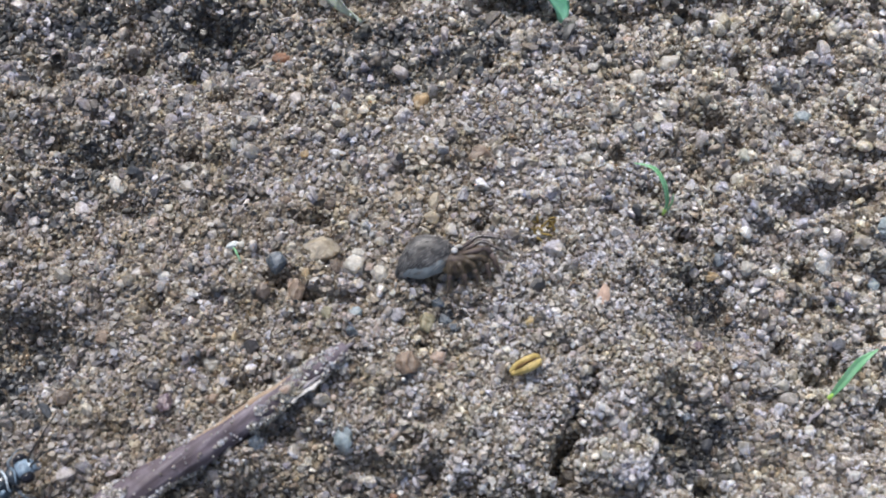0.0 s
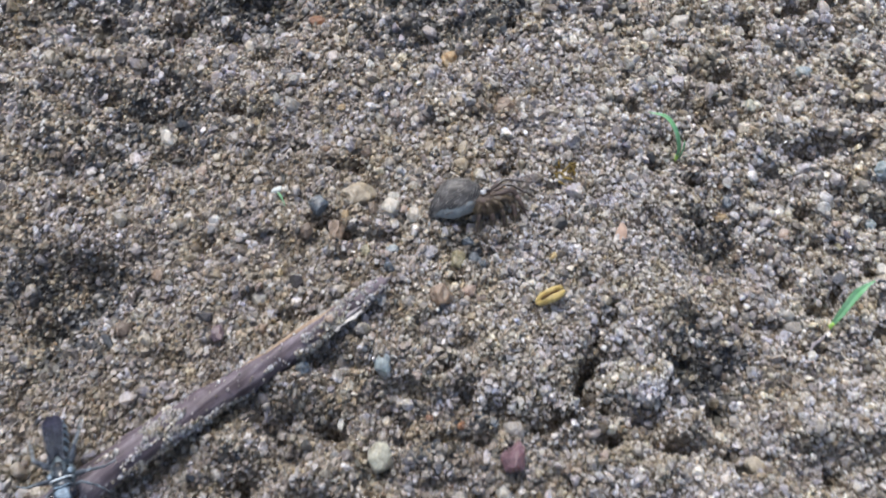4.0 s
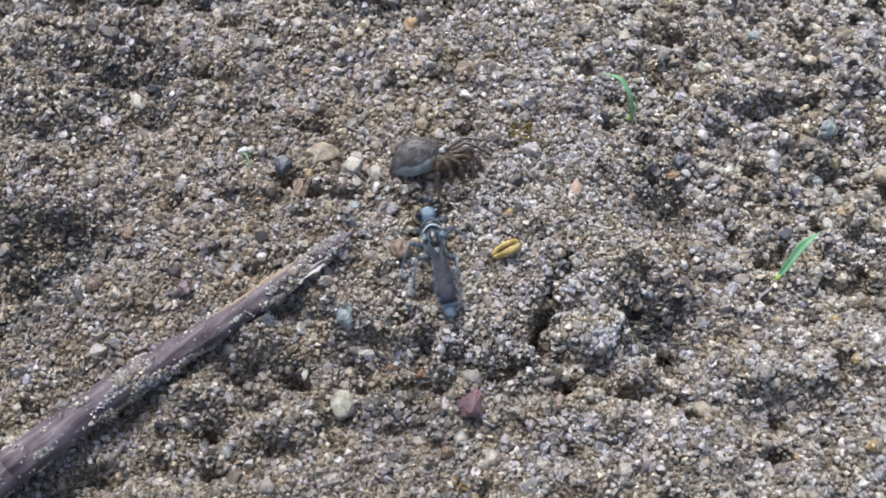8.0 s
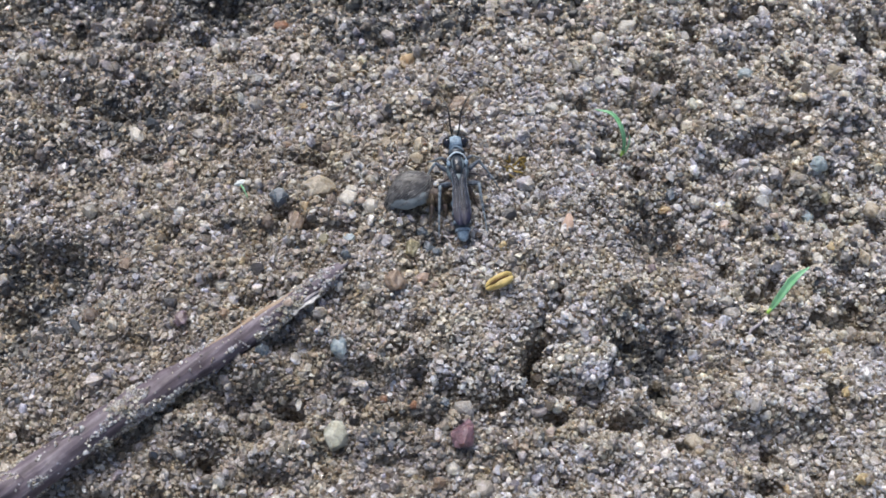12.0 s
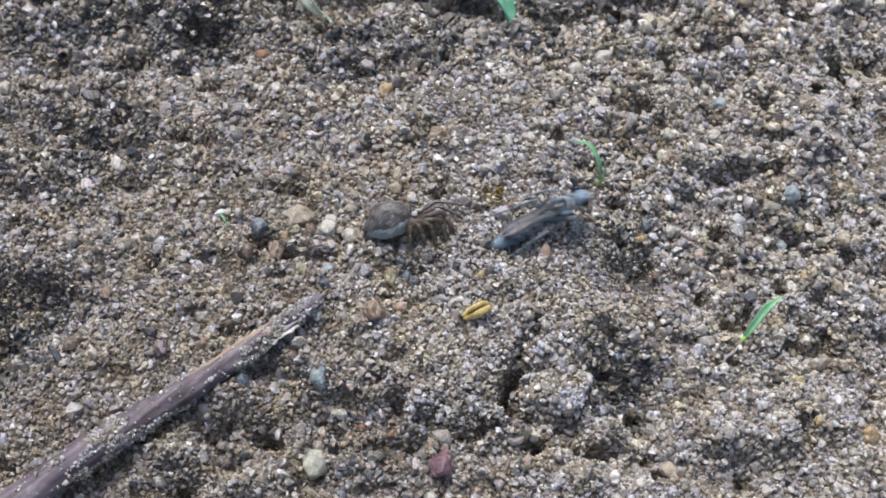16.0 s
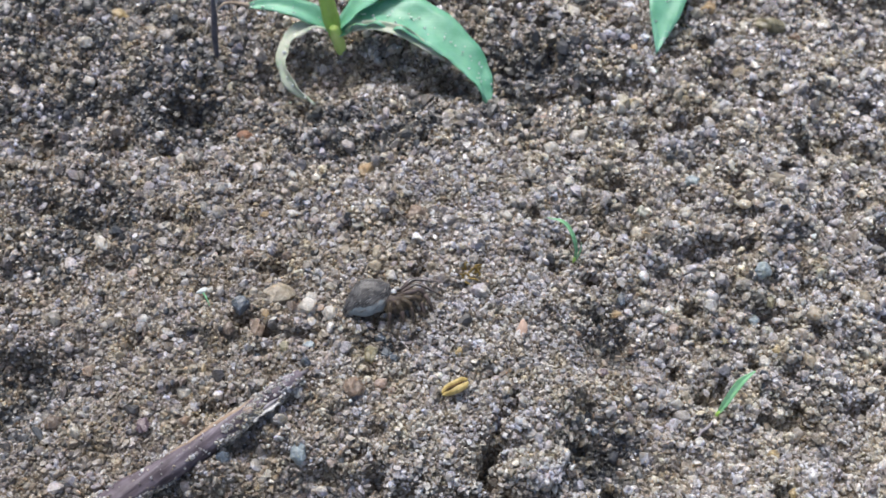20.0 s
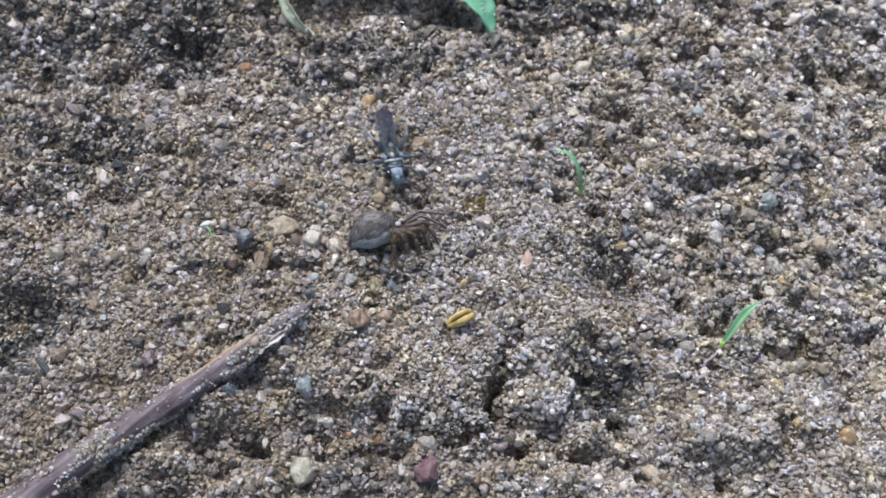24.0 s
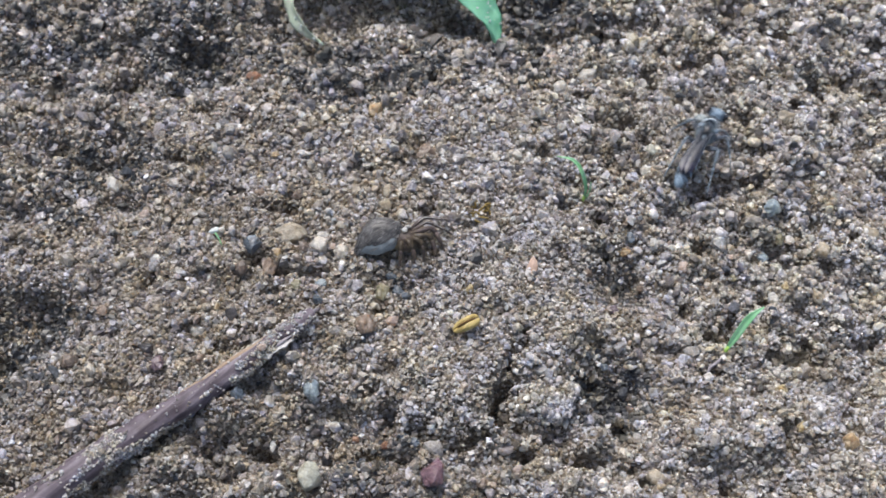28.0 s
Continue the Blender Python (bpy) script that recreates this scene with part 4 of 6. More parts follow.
def stick():
    way, size = STICK_WAY, STICK_SIZE
    base = thing("dry_stick", way[4][0], way[4][1], 0, "weathered purple-brown dry stick dusted with sand grains", "stick")
    ox, oy = way[4]
    lift = [0.75, 0.6, 0.35, 0.1, 0, 0, 0, 0]
    flat = [(x - ox, y - oy, float(smooth_height(x, y)) + r * 0.75 + up) for (x, y), r, up in zip(way, size, lift)]
    line = bezier(flat, 70)
    bm = bmesh.new()
    radii = [np.interp(n / 69 * 7, range(8), size) * (1 + 0.05 * math.sin(n * 0.9)) for n in range(70)]
    tube(bm, line, radii, 18, 0.12)
    shaft = part("shaft", bm, mat_bark, base)
    # rings where side shoots broke off
    for n in (40, 52):
        bm = bmesh.new()
        tube(bm, [line[n - 1], line[n], line[n + 1]], [radii[n] * 0.99, radii[n] * 1.07, radii[n] * 0.99], 18, 0.3)
        part("node", bm, mat_bark, base, "swollen dark node")
    # a strip of bare wood along the back edge
    bm = bmesh.new()
    strip = [line[n] + Vector((-0.35, 0.55, 0.62)) * radii[n] for n in range(14, 32)]
    tube(bm, strip, [0.24 * math.sin(math.pi * (k + 0.6) / 18.4) + 0.05 for k in range(18)], 8, 0.3)
    part("bare_strip", bm, mat_wood, base, "strip of bare orange-tan wood")
    # the torn end
    for k, (dx, dy, dz, far) in enumerate(((0.2, 0.25, 0.35, 3.2), (-0.35, 0.15, 0.1, 2.4), (0.45, -0.3, 0.2, 2.0), (-0.1, 0.5, 0.3, 1.5))):
        a = line[6] + Vector((dx, dy, dz))
        b = line[0] + Vector((dx * 0.5, dy * 0.5, dz * 0.4)) + Vector((1.0, 0.9, -0.2)) * (far - 2.2) * 0.4
        bm = bmesh.new()
        tube(bm, bezier([a, a.lerp(b, 0.5) + Vector((0, 0, 0.15)), b], 8), [0.42, 0.4, 0.36, 0.33, 0.28, 0.22, 0.15, 0.05], 6, 0.4, 0.6, k)
        part("splinter", bm, mat_greywood, base, "greyish-lavender splinter")
    # pale flake that has peeled off beside it
    bm = bmesh.new()
    a = line[15] + Vector((0.74, -0.74, 0.42))
    blade(bm, [a + Vector((-1.15, -0.95, -0.1)), a + Vector((-0.5, -0.4, 0.2)), a + Vector((0.45, 0.4, 0.25)), a + Vector((1.25, 1.05, 0.05))], [0.25, 0.62, 0.55, 0.05], (0.55, -0.6, 0.25), 0.5, 0.14, 16, 0.45, 3.0)
    part("bark_flake", bm, mat_pith, base, "peeling whitish bark flake")
    bm = bmesh.new()
    a = line[13] + Vector((0.55, -0.55, 0.66))
    tube(bm, bezier([a + Vector((-0.8, -0.7, 0)), a + Vector((0, 0, 0.12)), a + Vector((0.9, 0.8, 0.0))], 9), [0.05, 0.12, 0.16, 0.17, 0.17, 0.15, 0.12, 0.08, 0.03], 6, 0.4, 0.5)
    part("splinter", bm, mat_greywood, base, "greyish-lavender splinter")
    # sand caked on it in patches: heavy towards the torn end and round the node, and heaped against both sides
    rng = np.random.default_rng(5)
    fine, coarse = ([], []), ([], [])
    for _ in range(26000):
        f = rng.uniform(0, 68.9)
        n = int(f)
        ang = rng.uniform(-0.35, math.pi + 0.35)
        side = abs(math.cos(ang))
        cover = 0.50 * float(lattice(np.array(f / 3.4), np.array(ang * 1.7), 41)) + 0.35 * float(lattice(np.array(f / 1.2), np.array(ang * 3.6), 42))
        cover += 0.58 * math.exp(-(((f - 39.5) / 2.4) ** 2)) + 0.12 * (f < 13) + 0.30 * (13 <= f < 23) + 0.22 * max(0.0, side - 0.72) / 0.28 - 0.46
        if cover < 0 and rng.uniform() > 0.016:
            continue
        w = (line[min(n + 1, 69)] - line[max(n - 1, 0)]).normalized()
        s = w.cross(Vector((0, 0, 1))).normalized()
        size = rng.uniform(0.05, 0.12) if rng.uniform() < 0.86 else rng.uniform(0.12, 0.26)
        p = line[n].lerp(line[min(n + 1, 69)], f - n) + (s * math.cos(ang) + Vector((0, 0, 1)) * math.sin(ang)) * (radii[n] + size * rng.uniform(-0.2, 0.5 + 0.7 * max(0.0, cover)))
        keep = coarse if size > 0.12 else fine
        keep[0].append(p[:])
        keep[1].append(size)
    for name, (at, r), level, material, seed in (("sand_dust", fine, 0, mat_fine, 31), ("sand_crust", coarse, 1, mat_pale, 36)):
        dust = scatter(name, np.array(at), np.array(r), level, material, seed)
        dust.parent = base
        tagged(dust, "sand grains stuck to the bark", kind="stuff")
    bm = bmesh.new()
    ball(bm, line[18] + Vector((0.05, -0.1, radii[18] + 0.2)), (0.5, 0.42, 0.34), None, 3, 0.3, 6.1, 6)
    part("stuck_grain", bm, mat_pebble["rose"], base, "pinkish grain stuck on the bark")


stick()


# ---- clods of caked sand ----
def clod(x, y, wide, deep, high, seed, label):
    base = thing("sand_clod", x, y, float(smooth_height(x, y)), label, "clod", "")
    bm = bmesh.new()
    ball(bm, (0, 0, high * 0.05), (wide * 0.90, deep * 0.90, high * 0.82), None, 4, 0.45, seed, 0)
    part("core", bm, mat_soil, base)
    rng = np.random.default_rng(int(seed * 10))

    def spread(n):
        d = rng.normal(size=(n, 3))
        d /= np.linalg.norm(d, axis=1)[:, None]
        d[:, 2] = np.where(d[:, 2] < -0.5, -d[:, 2], d[:, 2])
        k = np.array([1 + 0.45 * noise.noise(Vector(v) * 1.6 + Vector((seed * 7.3, seed * 3.1, 0))) + 0.28 * noise.noise(Vector(v) * 3.6) + 0.06 * noise.noise(Vector(v) * 11) for v in d])
        return d * k[:, None] * 0.97 * np.array([wide, deep, high]) + np.array([0, 0, high * 0.05])

    n = int(130 * wide * deep)
    ob = scatter("grain_crust", spread(n), np.clip(0.13 * np.exp(rng.normal(0, 0.45, n)), 0.06, 0.4), 1, mat_fine, int(seed * 10) + 3)
    ob.parent = base
    tagged(ob, "fine grains caked on the clod", kind="stuff")
    n = int(24 * wide * deep)
    for name, material, far in (("coarse_crust", mat_sand, 5), ("pale_crust", mat_pale, 6), ("clear_crust", mat_glint, 7)):
        ob = scatter(name, spread(n), np.clip(0.21 * np.exp(rng.normal(0, 0.35, n)), 0.1, 0.45), 2, material, int(seed * 10) + far)
        ob.parent = base
        tagged(ob, "coarse grains caked on the clod", kind="stuff")


clod(11.7, -26.9, 2.8, 2.2, 0.75, 1.3, "rounded clod of caked grey-brown sand beside a crack")

# ---- seed husk, chip, moss ----
mat_husk = mottled("golden_husk", (0.330, 0.230, 0.060), (0.720, 0.570, 0.230), 900.0, 0.4, 0.7, 0.0002, fine=3.0)
mat_slit = mottled("brown_slit", (0.100, 0.050, 0.012), (0.180, 0.095, 0.020), 700.0, 0.7)
mat_chip = mottled("orange_chip", (0.400, 0.270, 0.205), (0.560, 0.430, 0.350), 350.0, 0.55)
mat_moss = mottled("yellow_moss", (0.160, 0.110, 0.030), (0.330, 0.240, 0.070), 600.0, 0.8)


def husk():
    x, y = 4.15, -20.6
    base = thing("seed_husk", x, y, float(height(x, y)) + 0.75, "golden yellow folded seed husk lying on sand", "seed", turn=24)
    for side, up, much in ((0.25, 0.16, 0.24), (-0.18, -0.05, 0.33)):
        bm = bmesh.new()
        tube(bm, bezier([(-1.42, side * 0.5 - 0.1, -0.15), (-0.8, side * 1.1, up - 0.05), (0.1, side * 1.35, up + 0.10), (0.85, side * 1.2 + 0.08, up + 0.14), (1.30, side * 0.5 + 0.15, 0.10)], 22),
             [0.05 + much * math.sin(math.pi * (k + 0.4) / 21.8) ** 0.7 for k in range(22)], 14, 0.25, 0.75, side * 9)
        part("half_shell", bm, mat_husk, base)
    bm = bmesh.new()
    tube(bm, bezier([(-1.1, -0.02, 0.20), (-0.2, 0.10, 0.40), (0.95, 0.16, 0.36)], 12), [0.02, 0.06, 0.09, 0.10, 0.11, 0.12, 0.11, 0.10, 0.09, 0.08, 0.05, 0.02], 6, 0.5)
    part("slit", bm, mat_slit, base, "dark brown slit")


def chip():
    x, y = 10.4, -14.2
    base = thing("orange_chip", x, y, float(height(x, y)) + 0.2, "flat orange-pink shell chip lying on the sand", "chip", turn=-8)
    bm = bmesh.new()
    ball(bm, (0, 0, 0), (0.62, 1.3, 0.26), Matrix.Rotation(0.3, 3, "X"), 3, 0.45, 4.4, 12)
    part("plate", bm, mat_chip, base, "", False)
    bm = bmesh.new()
    ball(bm, (-0.35, -0.55, 0.06), (0.3, 0.6, 0.14), Matrix.Rotation(0.2, 3, "X"), 3, 0.3, 2.4, 5)
    part("edge", bm, mat_pith, base, "whitish worn edge")


def moss(x, y, count, seed):
    base = thing("moss_tuft", x, y, float(height(x, y)), "tiny tuft of yellow-ochre moss", "moss")
    rng = random.Random(seed)
    for _ in range(count):
        bm = bmesh.new()
        a = Vector((rng.gauss(0, 0.55), rng.gauss(0, 0.45), 0.1))
        b = a + Vector((rng.gauss(0, 0.35), rng.gauss(0, 0.35), rng.uniform(0.35, 0.9)))
        tube(bm, [a, a.lerp(b, 0.5), b], [0.1, 0.13, 0.03], 5)
        part("moss_leaf", bm, mat_moss, base)


husk()
chip()
moss(5.2, -7.6, 26, 3)
moss(1.0, -41.5, 8, 4)

# ---- seedlings and grass ----
def leaf_material(name, base, pale, vein, rough=0.4):
    m, nodes, links, p = shader(name, rough)
    n = noise_at(nodes, links, 350.0, 4.0)
    r = ramp(nodes, [(0.3, base), (0.65, pale)])
    links.new(n.outputs["Fac"], r.inputs["Fac"])
    co = nodes.new("ShaderNodeTexCoord")
    w = nodes.new("ShaderNodeTexWave")
    w.inputs["Scale"].default_value, w.inputs["Distortion"].default_value = 900.0, 1.5
    w.bands_direction = "Y"
    links.new(co.outputs["Object"], w.inputs["Vector"])
    links.new(blend(nodes, links, r.outputs["Color"], vein, 0.12), p.inputs["Base Color"])
    relief(nodes, links, p, w.outputs["Fac"], 0.06, 0.0001)
    p.inputs["Transmission Weight"].default_value = 0.0
    p.inputs["Subsurface Weight"].default_value = 0.25
    p.inputs["Subsurface Radius"].default_value = (0.0006, 0.0010, 0.0003)
    return m


mat_leaf = leaf_material("green_leaf", (0.075, 0.330, 0.190), (0.200, 0.500, 0.330), (0.40, 0.58, 0.48), 0.42)
mat_young = leaf_material("young_shoot", (0.260, 0.500, 0.070), (0.420, 0.640, 0.160), (0.50, 0.62, 0.20))
mat_stem = leaf_material("seedling_stem", (0.520, 0.760, 0.160), (0.680, 0.840, 0.320), (0.62, 0.74, 0.30))
mat_wilt = leaf_material("wilted_leaf", (0.260, 0.380, 0.280), (0.560, 0.580, 0.480), (0.60, 0.58, 0.46), 0.6)
mat_grass = leaf_material("grass_blade", (0.120, 0.370, 0.170), (0.260, 0.540, 0.330), (0.36, 0.58, 0.30))
mat_straw = mottled("dry_straw", (0.280, 0.210, 0.150), (0.480, 0.400, 0.320), 400.0, 0.7)
mat_twig = mottled("dark_twig", (0.055, 0.058, 0.080), (0.160, 0.160, 0.200), 500.0, 0.6)


def specks(base, line, width, count, seed):
    """Sand grains that cling to a leaf."""
    rng = np.random.default_rng(seed)
    pts = bezier(line, 40)
    at = np.array([pts[int(rng.integers(3, 39))] + Vector((rng.normal(0, width * 0.3), rng.normal(0, width * 0.25), 0.2)) for _ in range(count)])
    ob = scatter("clinging_sand", at, rng.uniform(0.06, 0.20, count), 1, mat_paper, seed)
    ob.parent = base
    tagged(ob, "sand grains clinging to the leaf", kind="stuff")


def seedling():
    x, y = -9.4, 21.9
    g = float(height(x, y))
    base = thing("seedling", x, y, g, "young broad-leaved grass seedling with one wilted leaf", "seedling")
    bm = bmesh.new()
    tube(bm, bezier([(-0.1, 0.9, -1), (-0.3, 0.7, 1.2), (-0.6, 0.6, 2.6), (-0.9, 1.0, 4.2)], 12), [0.62, 0.64, 0.66, 0.68, 0.7, 0.7, 0.7, 0.7, 0.7, 0.7, 0.66, 0.55], 12, 0.1)
    part("stem", bm, mat_stem, base, "pale green stem")
    bm = bmesh.new()
    blade(bm, [(-0.7, 0.6, 2.8), (-1.2, 1.4, 5), (-2.0, 3.0, 8), (-3.2, 5.0, 12)], [1.2, 1.9, 1.6, 0.2], (1, 0.2, 0), 0.7, 0.25, 18)
    part("young_leaf", bm, mat_young, base, "bright yellow-green rolled young leaf")
    right = [(-0.3, 0.6, 3.0), (3.0, 1.9, 4.8), (7.4, 1.3, 5.4), (12.0, -1.2, 4.6), (15.4, -4.6, 2.9), (16.7, -7.3, 1.4)]
    bm = bmesh.new()
    blade(bm, right, [0.9, 3.3, 5.0, 4.8, 3.0, 0.1], (0.35, 1, 0.1), 0.25, 0.12, 40, 0.9, 1.0)
    leaf = part("leaf", bm, mat_leaf, base, "arching blue-green leaf speckled with sand")
    specks(leaf, right, 2.6, 60, 41)
    bm = bmesh.new()
    blade(bm, [(0.5, 0.6, 3.4), (3.0, 0.5, 4.9), (6.6, -0.7, 5.5), (9.6, -2.4, 4.9), (11.6, -3.6, 4.2)], [0.4, 1.0, 1.3, 0.9, 0.1], (0.35, 1, 0.6), 0.5, 0.08, 22, 0.7, 5.0)
    part("torn_edge", bm, mat_wilt, leaf, "whitish torn underside of the leaf edge")
    bm = bmesh.new()
    wilt = [(-0.6, 0.5, 2.6), (-2.8, 0.9, 4.0), (-5.4, -0.2, 3.6), (-6.4, -3.0, 2.4), (-5.0, -5.6, 1.4), (-2.5, -7.7, 1.0)]
    blade(bm, wilt, [0.9, 2.0, 1.7, 1.3, 1.7, 0.1], (0.7, -0.5, 0.2), 0.35, 0.1, 30, 0.5, 2.0)
    leaf = part("wilted_leaf", bm, mat_wilt, base, "wilted curling whitish-green leaf")
    specks(leaf, wilt, 1.0, 16, 42)
    bm = bmesh.new()
    left = [(-0.8, 0.8, 3.0), (-3.4, 1.8, 4.8), (-7.2, 2.6, 5.4), (-10.4, 2.6, 5.0)]
    blade(bm, left, [0.9, 2.4, 2.1, 0.6], (0.1, 1, 0.3), 0.4, 0.12, 22, 0.4, 3.0)
    leaf = part("leaf", bm, mat_leaf, base, "blue-green leaf with a dry tip")
    specks(leaf, left, 1.6, 14, 43)
    bm = bmesh.new()
    tube(bm, bezier([(-10.3, 2.6, 5.0), (-11.8, 2.8, 5.2), (-13.2, 2.8, 5.0), (-14.2, 2.2, 4.2)], 10), [0.3, 0.28, 0.25, 0.2, 0.18, 0.16, 0.14, 0.1, 0.08, 0.04], 6, 0.3)
    part("leaf_tip", bm, mat_straw, leaf, "dry curled straw-coloured leaf tip")
    bm = bmesh.new()
    blade(bm, [(-0.4, 1.0, 3.4), (2.0, 3.0, 5.5), (5.5, 5, 6.5), (10, 8, 5.0)], [0.9, 2.6, 2.8, 0.2], (0.7, -0.7, 0.2), 0.35, 0.12, 22, 0.5, 4.0)
    part("leaf", bm, mat_leaf, base, "blue-green leaf")


def second_seedling():
    x, y = 27.5, 42.0
    base = thing("seedling", x, y, float(height(x, y)), "young grass seedling with a broad hanging blue-green leaf", "seedling")
    bm = bmesh.new()
    tube(bm, bezier([(0, 0, -1), (0, 0.4, 4), (-0.3, 1.0, 10)], 10), [1.0, 1.0, 0.98, 0.96, 0.95, 0.94, 0.92, 0.9, 0.85, 0.7], 12, 0.1)
    part("stem", bm, mat_stem, base, "pale green stem")
    bm = bmesh.new()
    line = [(0, 0, 5), (0.2, -5, 6.5), (0.1, -10.5, 6.4), (-0.7, -15.6, 5.0), (-1.6, -20.0, 3.4)]
    blade(bm, line, [1.2, 4.2, 5.4, 3.6, 0.05], (1, 0.05, 0), 0.12, 0.14, 30, 0.4, 6.0)
    leaf = part("leaf", bm, mat_leaf, base, "broad blue-green leaf with sand on it")
    specks(leaf, line, 3.4, 40, 44)
    bm = bmesh.new()
    blade(bm, [(0, 0.5, 8), (3, 4, 13), (8, 9, 14), (13, 13, 10)], [1.0, 3.2, 3.0, 0.2], (0.7, -0.7, 0.1), 0.3, 0.14, 22, 0.5, 7.0)
    part("leaf", bm, mat_leaf, base)


def grass(x, y, line, widths, side, label, second=()):
    base = thing("grass_shoot", x, y, float(height(x, y)), label, "grass", "grass shoots")
    bm = bmesh.new()
    blade(bm, line, widths, side, 0.6, 0.08, 18)
    part("blade", bm, mat_grass, base)
    if second:
        bm = bmesh.new()
        blade(bm, second, [0.14, 0.22, 0.16, 0.03], side, 0.5, 0.06, 12)
        part("small_blade", bm, mat_grass, base, "short pale second blade")
    bm = bmesh.new()
    tube(bm, [(0, 0, -0.4), (0, 0, 0.15), Vector(line[1]) * 0.35], [0.16, 0.2, 0.14], 8)
    part("sheath", bm, mat_young, base, "yellow-green sheath at the base")


seedling()
second_seedling()
grass(15.9, -5.1, [(0, 0, 0), (0.0, 0.5, 1.6), (-0.5, 1.4, 3.0), (-1.4, 2.4, 3.6), (-3.0, 3.0, 3.4)], [0.16, 0.36, 0.42, 0.36, 0.05], (0.9, 0.5, 0), "thin curved bright green grass shoot", [(0.15, 0, 0), (0.3, 0.2, 0.8), (0.5, 0.5, 1.5), (0.5, 0.9, 2.1)])
grass(29.4, -20.5, [(0, 0, 0), (0.7, 0.8, 1.3), (1.8, 2.1, 3.0), (3.2, 3.1, 3.7)], [0.22, 0.66, 0.78, 0.1], (0.8, -0.6, 0.1), "short straight bright green grass shoot")


def sprout():
    x, y = -20.6, -11.0
    base = thing("sprout", x, y, float(height(x, y)) + 0.3, "tiny germinating sprout with a white husk", "sprout")
    bm = bmesh.new()
    ball(bm, (-0.2, 0.4, 0.4), (0.55, 0.32, 0.24), Matrix.Rotation(0.5, 3, "Z"), 3, 0.3, 1.9, 3)
    part("white_husk", bm, mat_paper, base, "papery white husk")
    bm = bmesh.new()
    tube(bm, bezier([(-0.1, 0.2, 0.4), (0.3, -0.4, 0.55), (0.7, -1.1, 0.1)], 8), [0.06, 0.08, 0.09, 0.09, 0.08, 0.07, 0.06, 0.03], 7)
    part("shoot", bm, mat_grass, base, "short pale green shoot")
    bm = bmesh.new()
    ball(bm, (0.5, 0.5, 0.35), (0.4, 0.3, 0.28), None, 3, 0.3, 5.9, 3)
    part("husk_chip", bm, mat_pebble["pale"], base)


def upright_twig(x, y, line, radii, material, label):
    base = thing("twig", x, y, float(height(x, y)), label, "twig", "bits of twig")
    bm = bmesh.new()
    tube(bm, bezier(line, 12), list(np.interp(np.linspace(0, 1, 12), np.linspace(0, 1, len(radii)), radii)), 7, 0.25)
    part("stalk", bm, material, base)


sprout()
upright_twig(-23.4, 20.7, [(0, 0, -0.5), (0.1, 0.3, 3), (0.4, 0.7, 6), (0.5, 1.0, 8.5)], [0.25, 0.36, 0.34, 0.2], mat_twig, "thin dark bluish twig standing upright in sand")
upright_twig(27.9, -22.3, [(-0.6, -0.9, 0.1), (-0.2, -0.1, 0.35), (0.5, 0.4, 0.35), (1.1, 1.2, 0.1)], [0.06, 0.17, 0.15, 0.05], mat_greywood, "short pale lavender bit of dry root beside a grass shoot")


# ---- the dead spider ----
mat_eye = mottled("compound_eye", (0.006, 0.007, 0.012), (0.016, 0.018, 0.030), 2500.0, 0.12, 0.1, 0.00002)
mat_abdomen = mottled("spider_abdomen", (0.018, 0.018, 0.020), (0.140, 0.138, 0.138), 1300.0, 0.42, 0.35, 0.0001, fine=2.5)
mat_belly = mottled("spider_belly", (0.200, 0.235, 0.255), (0.330, 0.370, 0.390), 500.0, 0.35, 0.3, 0.0001)
mat_spider = mottled("spider_brown", (0.045, 0.033, 0.034), (0.150, 0.112, 0.105), 900.0, 0.55, 0.4, 0.0001)
mat_amberleg = mottled("spider_leg_skin", (0.030, 0.022, 0.018), (0.150, 0.112, 0.070), 800.0, 0.4, 0.3, 0.0001)
mat_fur = mottled("golden_fur", (0.080, 0.060, 0.038), (0.330, 0.270, 0.175), 1200.0, 0.6)
mat_palefur = mottled("pale_fur", (0.330, 0.315, 0.300), (0.560, 0.545, 0.530), 1200.0, 0.5)
mat_greyfur = mottled("grey_fur", (0.110, 0.100, 0.096), (0.340, 0.315, 0.295), 1200.0, 0.6)


def fur(bm, spots, rng, long, thick, stray=0.25):
    """Fine tapering hairs from pairs of a root and a way, in millimetres."""
    for root, way in spots:
        d = (Vector(way).normalized() + Vector((rng.gauss(0, stray), rng.gauss(0, stray), rng.gauss(0, stray * 0.8)))).normalized()
        s = d.orthogonal().normalized() * thick
        t = d.cross(s).normalized() * thick
        tip = bm.verts.new((Vector(root) + d * long * rng.uniform(0.6, 1.2)) * MM)
        ring = [bm.verts.new((Vector(root) + v) * MM) for v in (s, -0.5 * s + 0.87 * t, -0.5 * s - 0.87 * t)]
        for k in range(3):
            bm.faces.new((ring[k], ring[(k + 1) % 3], tip))


